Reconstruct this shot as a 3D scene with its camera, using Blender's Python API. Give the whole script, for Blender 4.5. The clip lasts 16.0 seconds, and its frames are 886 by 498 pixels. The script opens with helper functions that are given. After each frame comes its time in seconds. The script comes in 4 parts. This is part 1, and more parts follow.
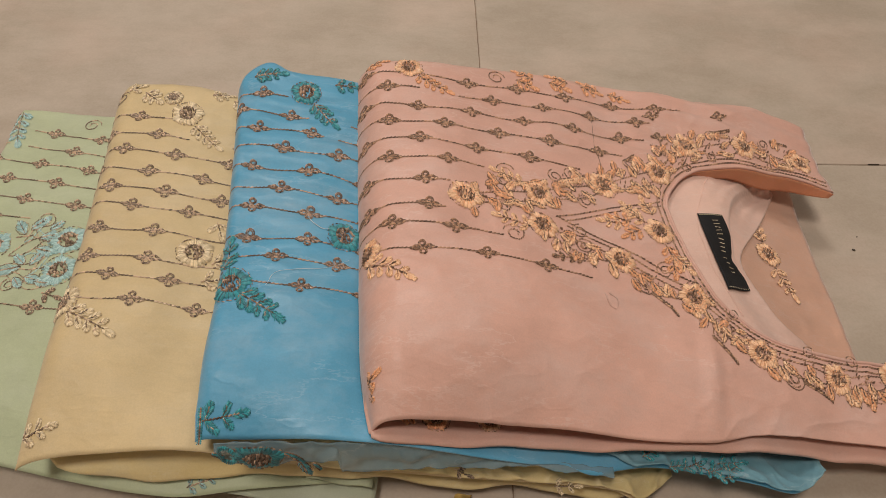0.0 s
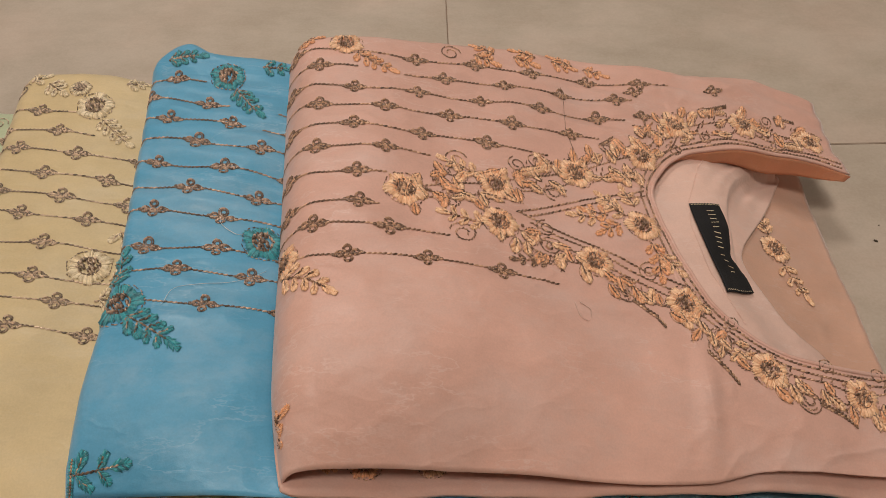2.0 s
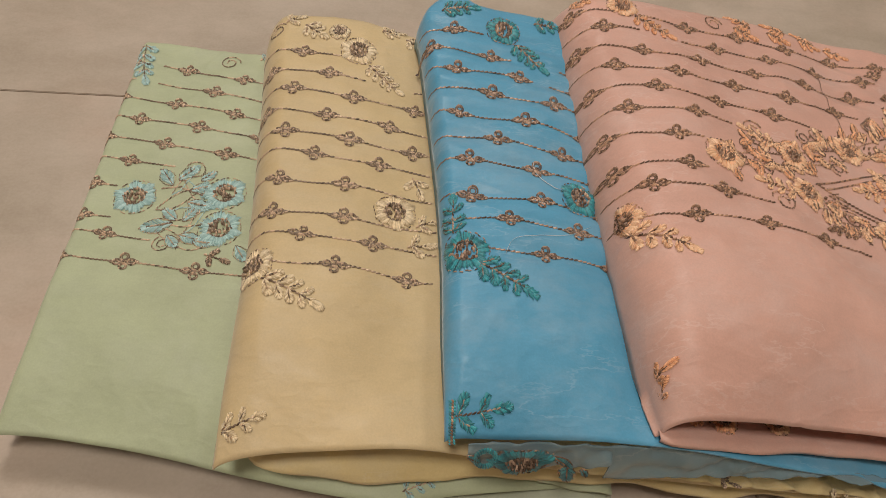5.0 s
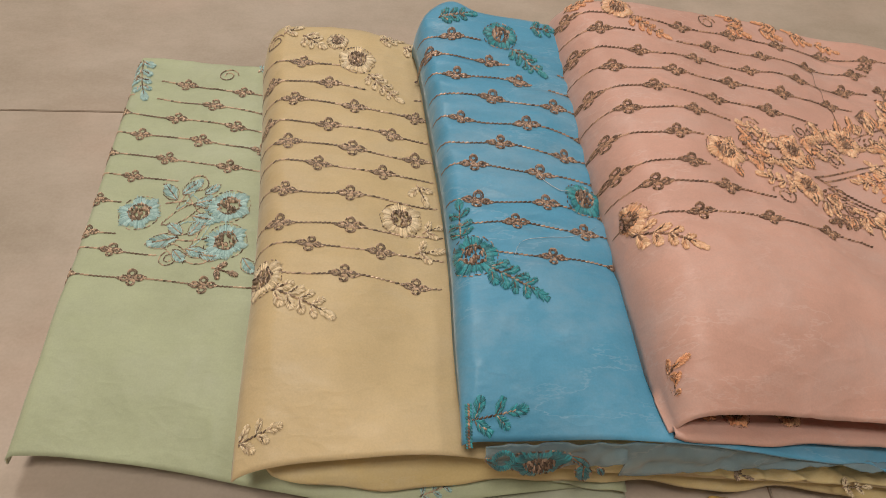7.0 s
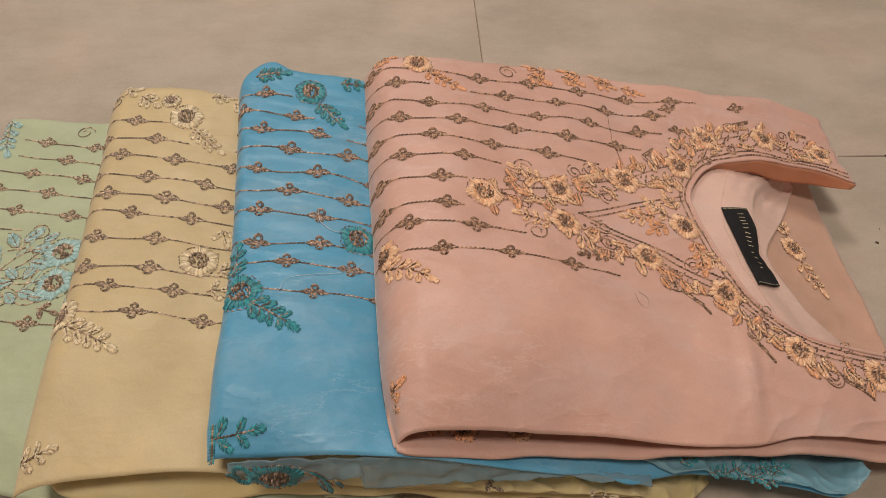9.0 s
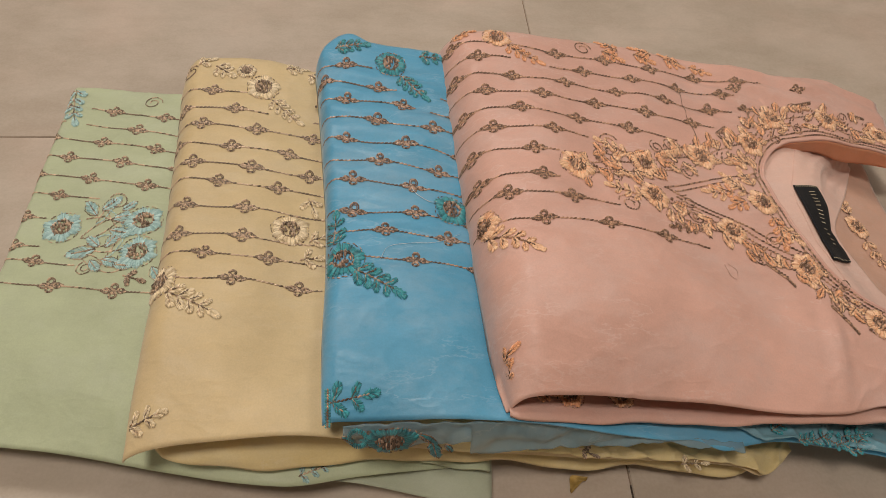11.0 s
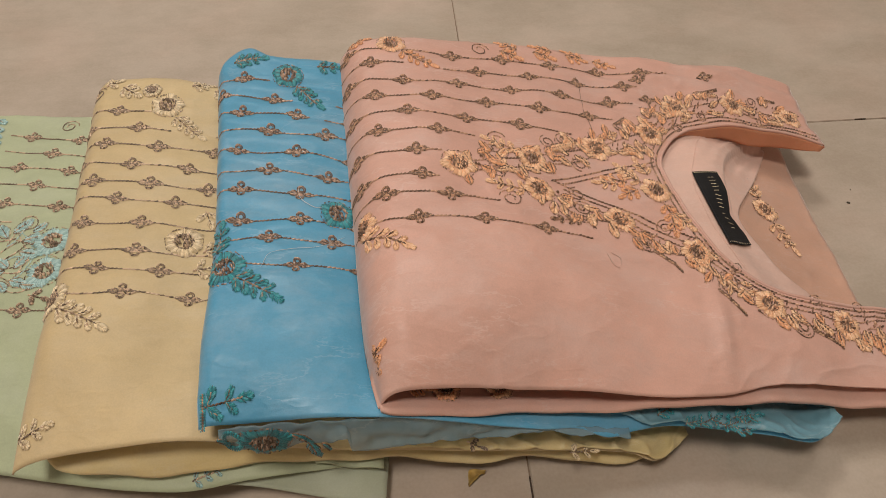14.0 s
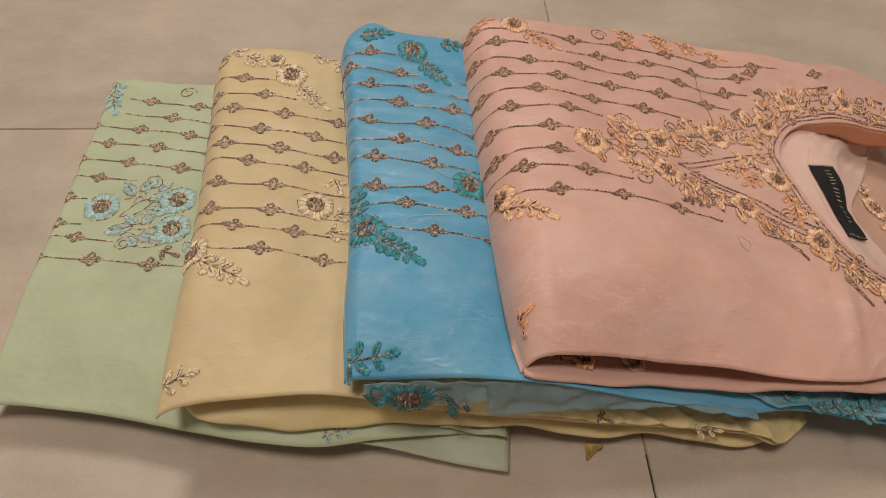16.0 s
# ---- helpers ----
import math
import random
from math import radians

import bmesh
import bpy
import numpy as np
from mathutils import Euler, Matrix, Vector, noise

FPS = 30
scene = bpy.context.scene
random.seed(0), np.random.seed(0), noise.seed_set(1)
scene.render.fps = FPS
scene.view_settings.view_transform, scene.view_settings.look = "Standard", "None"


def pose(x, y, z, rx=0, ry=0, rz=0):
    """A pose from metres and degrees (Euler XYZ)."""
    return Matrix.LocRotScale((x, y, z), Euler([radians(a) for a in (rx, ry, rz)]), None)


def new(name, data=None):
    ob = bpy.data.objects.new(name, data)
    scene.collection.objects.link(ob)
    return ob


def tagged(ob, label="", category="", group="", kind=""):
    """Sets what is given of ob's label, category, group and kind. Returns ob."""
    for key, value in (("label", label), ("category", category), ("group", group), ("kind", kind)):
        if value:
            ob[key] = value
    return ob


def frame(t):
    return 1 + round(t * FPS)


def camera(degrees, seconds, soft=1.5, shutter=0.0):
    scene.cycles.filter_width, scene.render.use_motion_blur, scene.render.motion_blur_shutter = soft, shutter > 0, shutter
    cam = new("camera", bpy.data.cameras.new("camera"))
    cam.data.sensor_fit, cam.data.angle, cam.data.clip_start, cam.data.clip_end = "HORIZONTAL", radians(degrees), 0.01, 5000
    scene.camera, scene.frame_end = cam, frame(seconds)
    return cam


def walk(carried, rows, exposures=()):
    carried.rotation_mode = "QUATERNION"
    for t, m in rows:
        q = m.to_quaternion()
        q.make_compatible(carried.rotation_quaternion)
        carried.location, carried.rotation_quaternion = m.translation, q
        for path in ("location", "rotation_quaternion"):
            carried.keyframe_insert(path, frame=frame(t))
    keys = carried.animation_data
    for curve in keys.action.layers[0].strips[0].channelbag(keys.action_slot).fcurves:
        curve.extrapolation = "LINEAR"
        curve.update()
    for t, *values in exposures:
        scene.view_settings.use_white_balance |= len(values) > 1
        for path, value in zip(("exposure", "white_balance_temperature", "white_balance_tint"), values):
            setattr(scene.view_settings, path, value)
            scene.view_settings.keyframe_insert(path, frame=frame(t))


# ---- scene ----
cam = camera(63.9, 16.0, 0.7, 0.0)
# seconds, place in metres, Euler angles in degrees
ROWS = [
    (0, -0.0693, -0.5287, 0.5064, 39.08, -1.77, -0.89),
    (0.5, -0.0304, -0.5113, 0.4897, 39.27, -1.26, -1.43),
    (1, -0.0348, -0.5252, 0.4825, 39.58, -0.87, -1.72),
    (1.5, -0.0239, -0.5143, 0.4661, 39.47, -0.35, -1.94),
    (2, -0.0210, -0.4753, 0.4437, 39.15, 0.11, -1.47),
    (2.5, -0.0529, -0.4950, 0.4616, 39.20, -0.00, -0.76),
    (3, -0.0868, -0.5151, 0.4796, 38.97, -0.92, 0.14),
    (3.5, -0.1416, -0.5076, 0.4705, 38.29, -2.02, 0.66),
    (4, -0.1966, -0.4746, 0.4430, 37.67, -3.05, 0.48),
    (4.5, -0.2181, -0.4819, 0.4335, 37.23, -3.95, -0.09),
    (4.7, -0.2256, -0.4832, 0.4325, 37.20, -4.30, -0.31),
    (7, -0.2407, -0.4840, 0.4351, 37.60, -3.61, -2.53),
    (7.5, -0.1744, -0.5395, 0.4946, 38.86, -2.48, -2.54),
    (8, -0.1124, -0.5713, 0.5177, 39.62, -1.65, -2.81),
    (8.5, -0.0886, -0.5554, 0.5097, 40.08, -1.48, -3.11),
    (9, -0.0886, -0.5175, 0.4818, 40.05, -1.48, -2.61),
    (9.5, -0.1135, -0.5237, 0.4864, 40.05, -1.93, -1.86),
    (10, -0.1449, -0.5261, 0.4824, 39.27, -2.45, -1.70),
    (10.2, -0.1627, -0.5187, 0.4742, 39.08, -2.80, -1.89),
    (12.3, -0.1660, -0.5414, 0.4810, 39.49, -2.49, -5.45),
    (12.5, -0.1233, -0.5420, 0.4846, 39.64, -1.90, -5.48),
    (13, -0.0690, -0.5512, 0.4811, 39.68, -0.83, -5.48),
    (13.5, -0.0615, -0.5446, 0.4877, 39.59, -0.26, -5.19),
    (14, -0.0776, -0.5417, 0.4814, 39.83, -0.16, -4.64),
    (14.5, -0.0868, -0.5609, 0.4902, 40.35, -0.38, -3.74),
    (15, -0.1058, -0.5753, 0.4951, 40.59, -0.62, -2.75),
    (15.5, -0.1357, -0.5704, 0.4880, 40.52, -0.88, -1.99),
    (16, -0.1591, -0.5605, 0.4701, 40.36, -1.24, -1.64),
]
EXPOSURES = [(0.0, -0.12), (1.0, -0.19), (4.7, -0.18), (7.0, -0.12), (16.0, -0.12)]
walk(cam, [(t, pose(x, y, z, rx, ry, rz)) for t, x, y, z, rx, ry, rz in ROWS], EXPOSURES)

# ---- light: an indoor showroom, lit by unseen lamps added under its ceiling ----
world = bpy.data.worlds.new("world")
scene.world = world
world.use_nodes = True
world.node_tree.nodes["Background"].inputs["Color"].default_value = (1.0, 0.9, 0.8, 1)
world.node_tree.nodes["Background"].inputs["Strength"].default_value = 0.05


def area_lamp(name, x, y, w, h, power, colour):
    data = bpy.data.lights.new(name, "AREA")
    data.shape, data.size, data.size_y, data.energy, data.color = "RECTANGLE", w, h, power, colour
    ob = new(name, data)
    ob.matrix_world = pose(x, y, 2.68, 0, 0, 0)
    return ob


LAMP = (1.0, 0.945, 0.875)
area_lamp("ceiling_panel_lamp", -0.5, 1.2, 0.6, 0.6, 34, (1.0, 0.95, 0.885))
area_lamp("ceiling_panel_lamp", 0.7, 0.6, 0.45, 0.45, 9, LAMP)
# fill lamp added in front, warmer, to brighten the dark fronts
area_lamp("ceiling_panel_lamp", -0.56, -0.90, 0.45, 0.45, 38, (1.0, 0.915, 0.825))
# ---- the lie of the cloth: plan outlines and heights of the four folded dresses ----
def curve(x, *pts):
    """A smooth line through (x, value) pairs, flat beyond its ends."""
    if x <= pts[0][0]:
        return pts[0][1]
    if x >= pts[-1][0]:
        return pts[-1][1]
    n = len(pts)
    i = 0
    while x > pts[i + 1][0]:
        i += 1
    (x0, y0), (x1, y1) = pts[i], pts[i + 1]
    h = x1 - x0
    d = (y1 - y0) / h
    a = d if i == 0 else (y1 - pts[i - 1][1]) / (x1 - pts[i - 1][0])
    b = d if i == n - 2 else (pts[i + 2][1] - y0) / (pts[i + 2][0] - x0)
    t = (x - x0) / h
    return (y0 * (1 + 2 * t) * (1 - t) ** 2 + a * h * t * (1 - t) ** 2 + y1 * t * t * (3 - 2 * t) - b * h * t * t * (1 - t))


def edge(d, r):
    """0 at a rolled edge, 1 from r inwards, round between."""
    t = min(max(d / r, 0.0), 1.0)
    return math.sqrt(1 - (1 - t) ** 2)


def crinkle(x, y, seed):
    """Small sharp creases and soft dents that stay in folded silk, in metres."""
    broad = noise.noise(Vector((17 * x + 3 * seed, 26 * y, seed)))
    bend = 0.35 * noise.noise(Vector((40 * x, 40 * y, seed + 5)))
    fine = 1 - abs(noise.noise(Vector((26 * x + 10 * y + bend + seed, 38 * y - 9 * x + bend, seed + 9))))
    patch = max(0.0, noise.noise(Vector((9 * x, 11 * y, seed + 20))) + 0.25)
    return 0.0012 * broad + 0.0014 * fine ** 9 * patch


def crease(x, y, seed, size=1.0):
    """Slight unevenness of lying cloth, in metres."""
    s = seed * 1.7
    return size * 0.001 * (math.sin(31 * x + 17 * y + s) + 0.7 * math.sin(-23 * x + 47 * y + 2 * s)
                           + 0.5 * math.sin(83 * x - 29 * y + 3 * s) + 0.35 * math.sin(61 * x + 97 * y + s)) + size * crinkle(x, y, seed)


# rows of stitching: where each crosses x, its first motif's x, and its slope
G_ROWS = [(-0.040, -0.3968), (-0.0645, -0.3727), (-0.0775, -0.3980), (-0.0923, -0.4205), (-0.1178, -0.3975), (-0.1335, -0.4177), (-0.1520, -0.4385), (-0.1800, -0.4390), (-0.1965, -0.4195), (-0.2185, -0.4013)]
Y_ROWS = [(-0.066, -0.3022), (-0.0845, -0.3234), (-0.105, -0.3052), (-0.1240, -0.3225), (-0.144, -0.3056), (-0.162, -0.2855), (-0.1833, -0.3055), (-0.2088, -0.3057), (-0.2260, -0.286), (-0.2463, -0.2663)]
B_ROWS = [(-0.064, -0.1965), (-0.0815, -0.2138), (-0.1015, -0.1955), (-0.1235, -0.1733), (-0.1425, -0.1941), (-0.1640, -0.1708), (-0.1820, -0.1895), (-0.2075, -0.1888), (-0.2250, -0.1672), (-0.2470, -0.1478)]
P_ROWS = [(-0.0505, -0.1157), (-0.0685, -0.0955), (-0.0880, -0.1140), (-0.1075, -0.0935), (-0.1288, -0.1115), (-0.1493, -0.0908), (-0.1708, -0.1075), (-0.1962, -0.1058), (-0.2125, -0.0877), (-0.2330, -0.1095)]


def peach_rise(x, r):
    return 0.10 * max(0.0, x + 0.03) * max(0.0, 1 - r / 6)


def flat_rise(x, r):
    return 0.0


class Cloth:
    """One folded dress: xl(y) its folded edge, xr its other end, yf(x) and yb(x) its front and back, zm and zf its heights inside and at the front."""

    def __init__(self, seed, xl, xr, yf, yb, zm, zf, low, slope, roll=0.026, back=0.022, soft=0.1, size=1.0):
        self.seed, self.xl, self.xr, self.yf, self.yb, self.zm, self.zf = seed, xl, xr, yf, yb, zm, zf
        self.low, self.slope, self.roll, self.back, self.soft, self.size = low, slope, roll, back, soft, size
        self.rows, self.tilt, self.rise, self.pull, self.reach = [], None, flat_rise, 0.0, 1.0

    def sewn(self, rows, tilt, pull, rise=flat_rise, reach=1.0):
        """Rows of stitching that pull the cloth down by about that much, as far as reach in x."""
        self.rows, self.tilt, self.rise, self.pull, self.reach = rows, tilt, rise, pull, reach

    def pucker(self, x, y):
        """The cloth puffs up between its rows of stitching, unevenly along them."""
        if y < -0.275 or x > self.reach:
            return 0.0
        h = 0.0
        for r, (y0, xm) in enumerate(self.rows):
            d = y - y0 - self.tilt(r) * (x - xm) - self.rise(x, r)
            if -0.012 < d < 0.012:
                h -= math.exp(-(d / 0.0062) ** 2) * (0.75 + 0.25 * math.sin(95 * x + 2.3 * r + self.seed))
                h += 0.3 * math.sin(150 * x + 260 * d + 1.9 * r) * abs(d) / 0.012 * (1 - abs(d) / 0.012)
        return self.pull * h

    def z(self, x, y):
        yf, yb, xl = self.yf(x), self.yb(x), self.xl(y)
        t = min(max((y - yf) / self.soft, 0.0), 1.0)
        w = 1 - (1 - t) ** 2.2
        zf, zm = self.zf(x), self.zm(x) + self.slope(x, y)
        top = zf + (zm - zf) * w + crease(x, y, self.seed, self.size) + self.pucker(x, y)
        low = min(self.low(x), top - 0.004)
        return low + (top - low) * edge(x - xl, self.roll) * (0.25 + 0.75 * edge(yb - y, self.back))


GREEN = Cloth(1, lambda y: curve(y, (-0.33, -0.4625), (-0.30, -0.4575), (-0.25, -0.452), (-0.2, -0.449), (0.0, -0.446)), -0.10,
              lambda x: curve(x, (-0.462, -0.3215), (-0.43, -0.3225), (-0.40, -0.3265), (-0.36, -0.333), (-0.31, -0.344), (-0.234, -0.357), (-0.19, -0.352), (-0.1, -0.34)),
              lambda x: curve(x, (-0.45, 0.004), (-0.35, -0.008), (-0.2, -0.012)),
              lambda x: curve(x, (-0.45, 0.058), (-0.40, 0.060), (-0.35, 0.062), (-0.3, 0.062), (-0.2, 0.055), (-0.1, 0.03)),
              lambda x: curve(x, (-0.45, 0.030), (-0.3, 0.030), (-0.2, 0.031), (-0.1, 0.018)),
              lambda x: 0.018, lambda x, y: 0.028 * (y + 0.2), 0.011, 0.012, 0.13, 0.8)
YELLOW = Cloth(2, lambda y: curve(y, (-0.352, -0.3215), (-0.32, -0.3225), (-0.25, -0.3225), (-0.2, -0.3245), (-0.15, -0.328), (-0.1, -0.332), (-0.05, -0.337)), 0.11,
               lambda x: curve(x, (-0.326, -0.353), (-0.31, -0.350), (-0.28, -0.347), (-0.2, -0.345), (-0.1, -0.346), (0.0, -0.349), (0.045, -0.350), (0.068, -0.352), (0.082, -0.3565), (0.096, -0.350), (0.112, -0.337)),
               lambda x: curve(x, (-0.34, -0.018), (-0.32, -0.012), (-0.27, -0.012), (-0.2, -0.02)),
               lambda x: curve(x, (-0.33, 0.104), (-0.29, 0.104), (-0.26, 0.102), (-0.225, 0.094), (-0.19, 0.09), (-0.1, 0.085), (0.0, 0.058), (0.05, 0.042), (0.11, 0.016)),
               lambda x: curve(x, (-0.32, 0.072), (-0.24, 0.080), (-0.2, 0.076), (-0.16, 0.060), (-0.1, 0.047), (0.0, 0.036), (0.03, 0.033), (0.06, 0.028), (0.11, 0.013)),
               lambda x: curve(x, (-0.33, 0.066), (-0.2, 0.055), (-0.1, 0.03), (0.11, 0.004)), lambda x, y: 0.045 * (y + 0.22), 0.022, 0.022, 0.10, 0.8)
BLUE = Cloth(3, lambda y: curve(y, (-0.35, -0.2037), (-0.3, -0.2060), (-0.25, -0.2062), (-0.2, -0.2085), (-0.15, -0.213), (-0.1, -0.218), (-0.05, -0.2238)), 0.212,
             lambda x: curve(x, (-0.207, -0.347), (-0.19, -0.3465), (-0.1, -0.349), (0.0, -0.352), (0.025, -0.3495), (0.045, -0.3535), (0.065, -0.348), (0.09, -0.344), (0.13, -0.3465), (0.16, -0.3515), (0.186, -0.3570), (0.199, -0.352), (0.212, -0.341)),
             lambda x: curve(x, (-0.225, -0.045), (-0.21, -0.024), (-0.195, -0.017), (-0.178, -0.026), (-0.12, -0.029), (0.2, -0.06)),
             lambda x: curve(x, (-0.23, 0.120), (-0.19, 0.123), (-0.147, 0.121), (-0.118, 0.114), (-0.09, 0.100), (0.0, 0.077), (0.1, 0.055), (0.15, 0.040), (0.2, 0.022)),
             lambda x: curve(x, (-0.207, 0.100), (-0.1, 0.100), (-0.05, 0.090), (0.0, 0.075), (0.05, 0.057), (0.1, 0.045), (0.2, 0.034)),
             lambda x: curve(x, (-0.21, 0.104), (-0.17, 0.097), (-0.1, 0.085), (0.0, 0.058), (0.1, 0.03), (0.2, 0.01)),
             lambda x, y: 0.06 * (y + 0.25) + 0.003 * math.exp(-((x + 0.195) / 0.02) ** 2 - ((y + 0.035) / 0.04) ** 2), 0.010, 0.017, 0.06, 0.8)
PEACH = Cloth(4, lambda y: curve(y, (-0.347, -0.0965), (-0.335, -0.0995), (-0.32, -0.1030), (-0.3, -0.1065), (-0.25, -0.1105), (-0.2, -0.1135), (-0.1, -0.1215), (-0.02, -0.128)), 0.318,
              lambda x: curve(x, (-0.097, -0.3445), (-0.085, -0.3430), (0.0, -0.339), (0.06, -0.340), (0.125, -0.337), (0.16, -0.329), (0.24, -0.327), (0.32, -0.33)),
              lambda x: curve(x, (-0.13, -0.032), (-0.115, -0.022), (-0.06, -0.014), (-0.03, -0.011), (0.0, -0.008), (0.07, 0.002), (0.12, 0.006), (0.2, 0.004), (0.23, 0.007), (0.25, 0.013), (0.285, 0.012), (0.32, -0.002)),
              lambda x: curve(x, (-0.13, 0.143), (-0.066, 0.145), (-0.036, 0.140), (0.032, 0.122), (0.08, 0.107), (0.125, 0.097), (0.16, 0.091), (0.206, 0.082), (0.233, 0.074), (0.267, 0.063), (0.305, 0.051), (0.34, 0.04)),
              lambda x: curve(x, (-0.105, 0.125), (-0.09, 0.124), (0.0, 0.100), (0.07, 0.083), (0.13, 0.069), (0.17, 0.062), (0.22, 0.050), (0.31, 0.035)),
              lambda x: curve(x, (-0.13, 0.108), (0.0, 0.084), (0.13, 0.06), (0.22, 0.03), (0.31, 0.02)),
              lambda x, y: 0.06 * min(max(x / 0.15, 0.0), 1.3) * (y + 0.08) + 0.0035 * math.exp(-((x - 0.128 - 0.12 * (y + 0.33)) / 0.007) ** 2) * min(max((-0.24 - y) / 0.05, 0.0), 1.0)
              + 0.0009 * math.sin(300 * y + 40 * x) * min(max((x - 0.03) / 0.06, 0.0), 1.0) * min(max((y + 0.13) / 0.05, 0.0), 1.0), 0.028, 0.024, 0.07, 1.4)


GREEN.sewn(G_ROWS, lambda r: -0.24 + 0.011 * r, 0.0010)
YELLOW.sewn(Y_ROWS, lambda r: -0.11 + 0.009 * r, 0.0012)
BLUE.sewn(B_ROWS, lambda r: -0.14 + 0.013 * r, 0.0033)
PEACH.sewn(P_ROWS, lambda r: 0.0, 0.0010, peach_rise, 0.16)


def peach_lower(x):
    """Height of the under sheet of the upper dress along its front."""
    return curve(x, (-0.097, 0.1060), (-0.088, 0.1055), (0.0, 0.083), (0.07, 0.072), (0.13, 0.065), (0.17, 0.054), (0.22, 0.04), (0.31, 0.024))


# ---- materials ----
def mat(name, base, rough=0.6, metal=0.0, sheen=0.0, spec=0.5):
    m = bpy.data.materials.new(name)
    m.use_nodes = True
    b = m.node_tree.nodes["Principled BSDF"]
    b.inputs["Base Color"].default_value = (*base, 1)
    b.inputs["Roughness"].default_value = rough
    b.inputs["Metallic"].default_value = metal
    b.inputs["Sheen Weight"].default_value = sheen
    b.inputs["Specular IOR Level"].default_value = spec
    return m, m.node_tree, b


def node(tree, kind, **values):
    n = tree.nodes.new(kind)
    for key, value in values.items():
        n.inputs[key].default_value = value
    return n


def noise_node(tree, vector, scale, detail=3.0, rough=0.55):
    n = node(tree, "ShaderNodeTexNoise", Scale=scale, Detail=detail, Roughness=rough)
    tree.links.new(vector, n.inputs["Vector"])
    return n.outputs["Fac"]


def ramp(tree, fac, *stops):
    r = tree.nodes.new("ShaderNodeValToRGB")
    while len(r.color_ramp.elements) < len(stops):
        r.color_ramp.elements.new(0.5)
    for e, (at, c) in zip(r.color_ramp.elements, stops):
        e.position, e.color = at, (*c, 1)
    tree.links.new(fac, r.inputs["Fac"])
    return r.outputs["Color"]


def mix(tree, fac, a, b, blend="MIX"):
    n = tree.nodes.new("ShaderNodeMix")
    n.data_type, n.blend_type = "RGBA", blend
    for socket, value in ((n.inputs["Factor"], fac), (n.inputs["A"], a), (n.inputs["B"], b)):
        if isinstance(value, bpy.types.NodeSocket):
            tree.links.new(value, socket)
        elif isinstance(value, (int, float)):
            socket.default_value = value
        else:
            socket.default_value = (*value, 1)
    return n.outputs["Result"]


def bump(tree, height, strength, distance, under=None):
    n = node(tree, "ShaderNodeBump", Strength=strength, Distance=distance)
    tree.links.new(height, n.inputs["Height"])
    if under:
        tree.links.new(under, n.inputs["Normal"])
    return n.outputs["Normal"]


def scaled(tree, vector, sx, sy, sz):
    n = tree.nodes.new("ShaderNodeMapping")
    n.inputs["Scale"].default_value = (sx, sy, sz)
    tree.links.new(vector, n.inputs["Vector"])
    return n.outputs["Vector"]


def shade(c, k):
    return tuple(min(v * k, 1.0) for v in c)


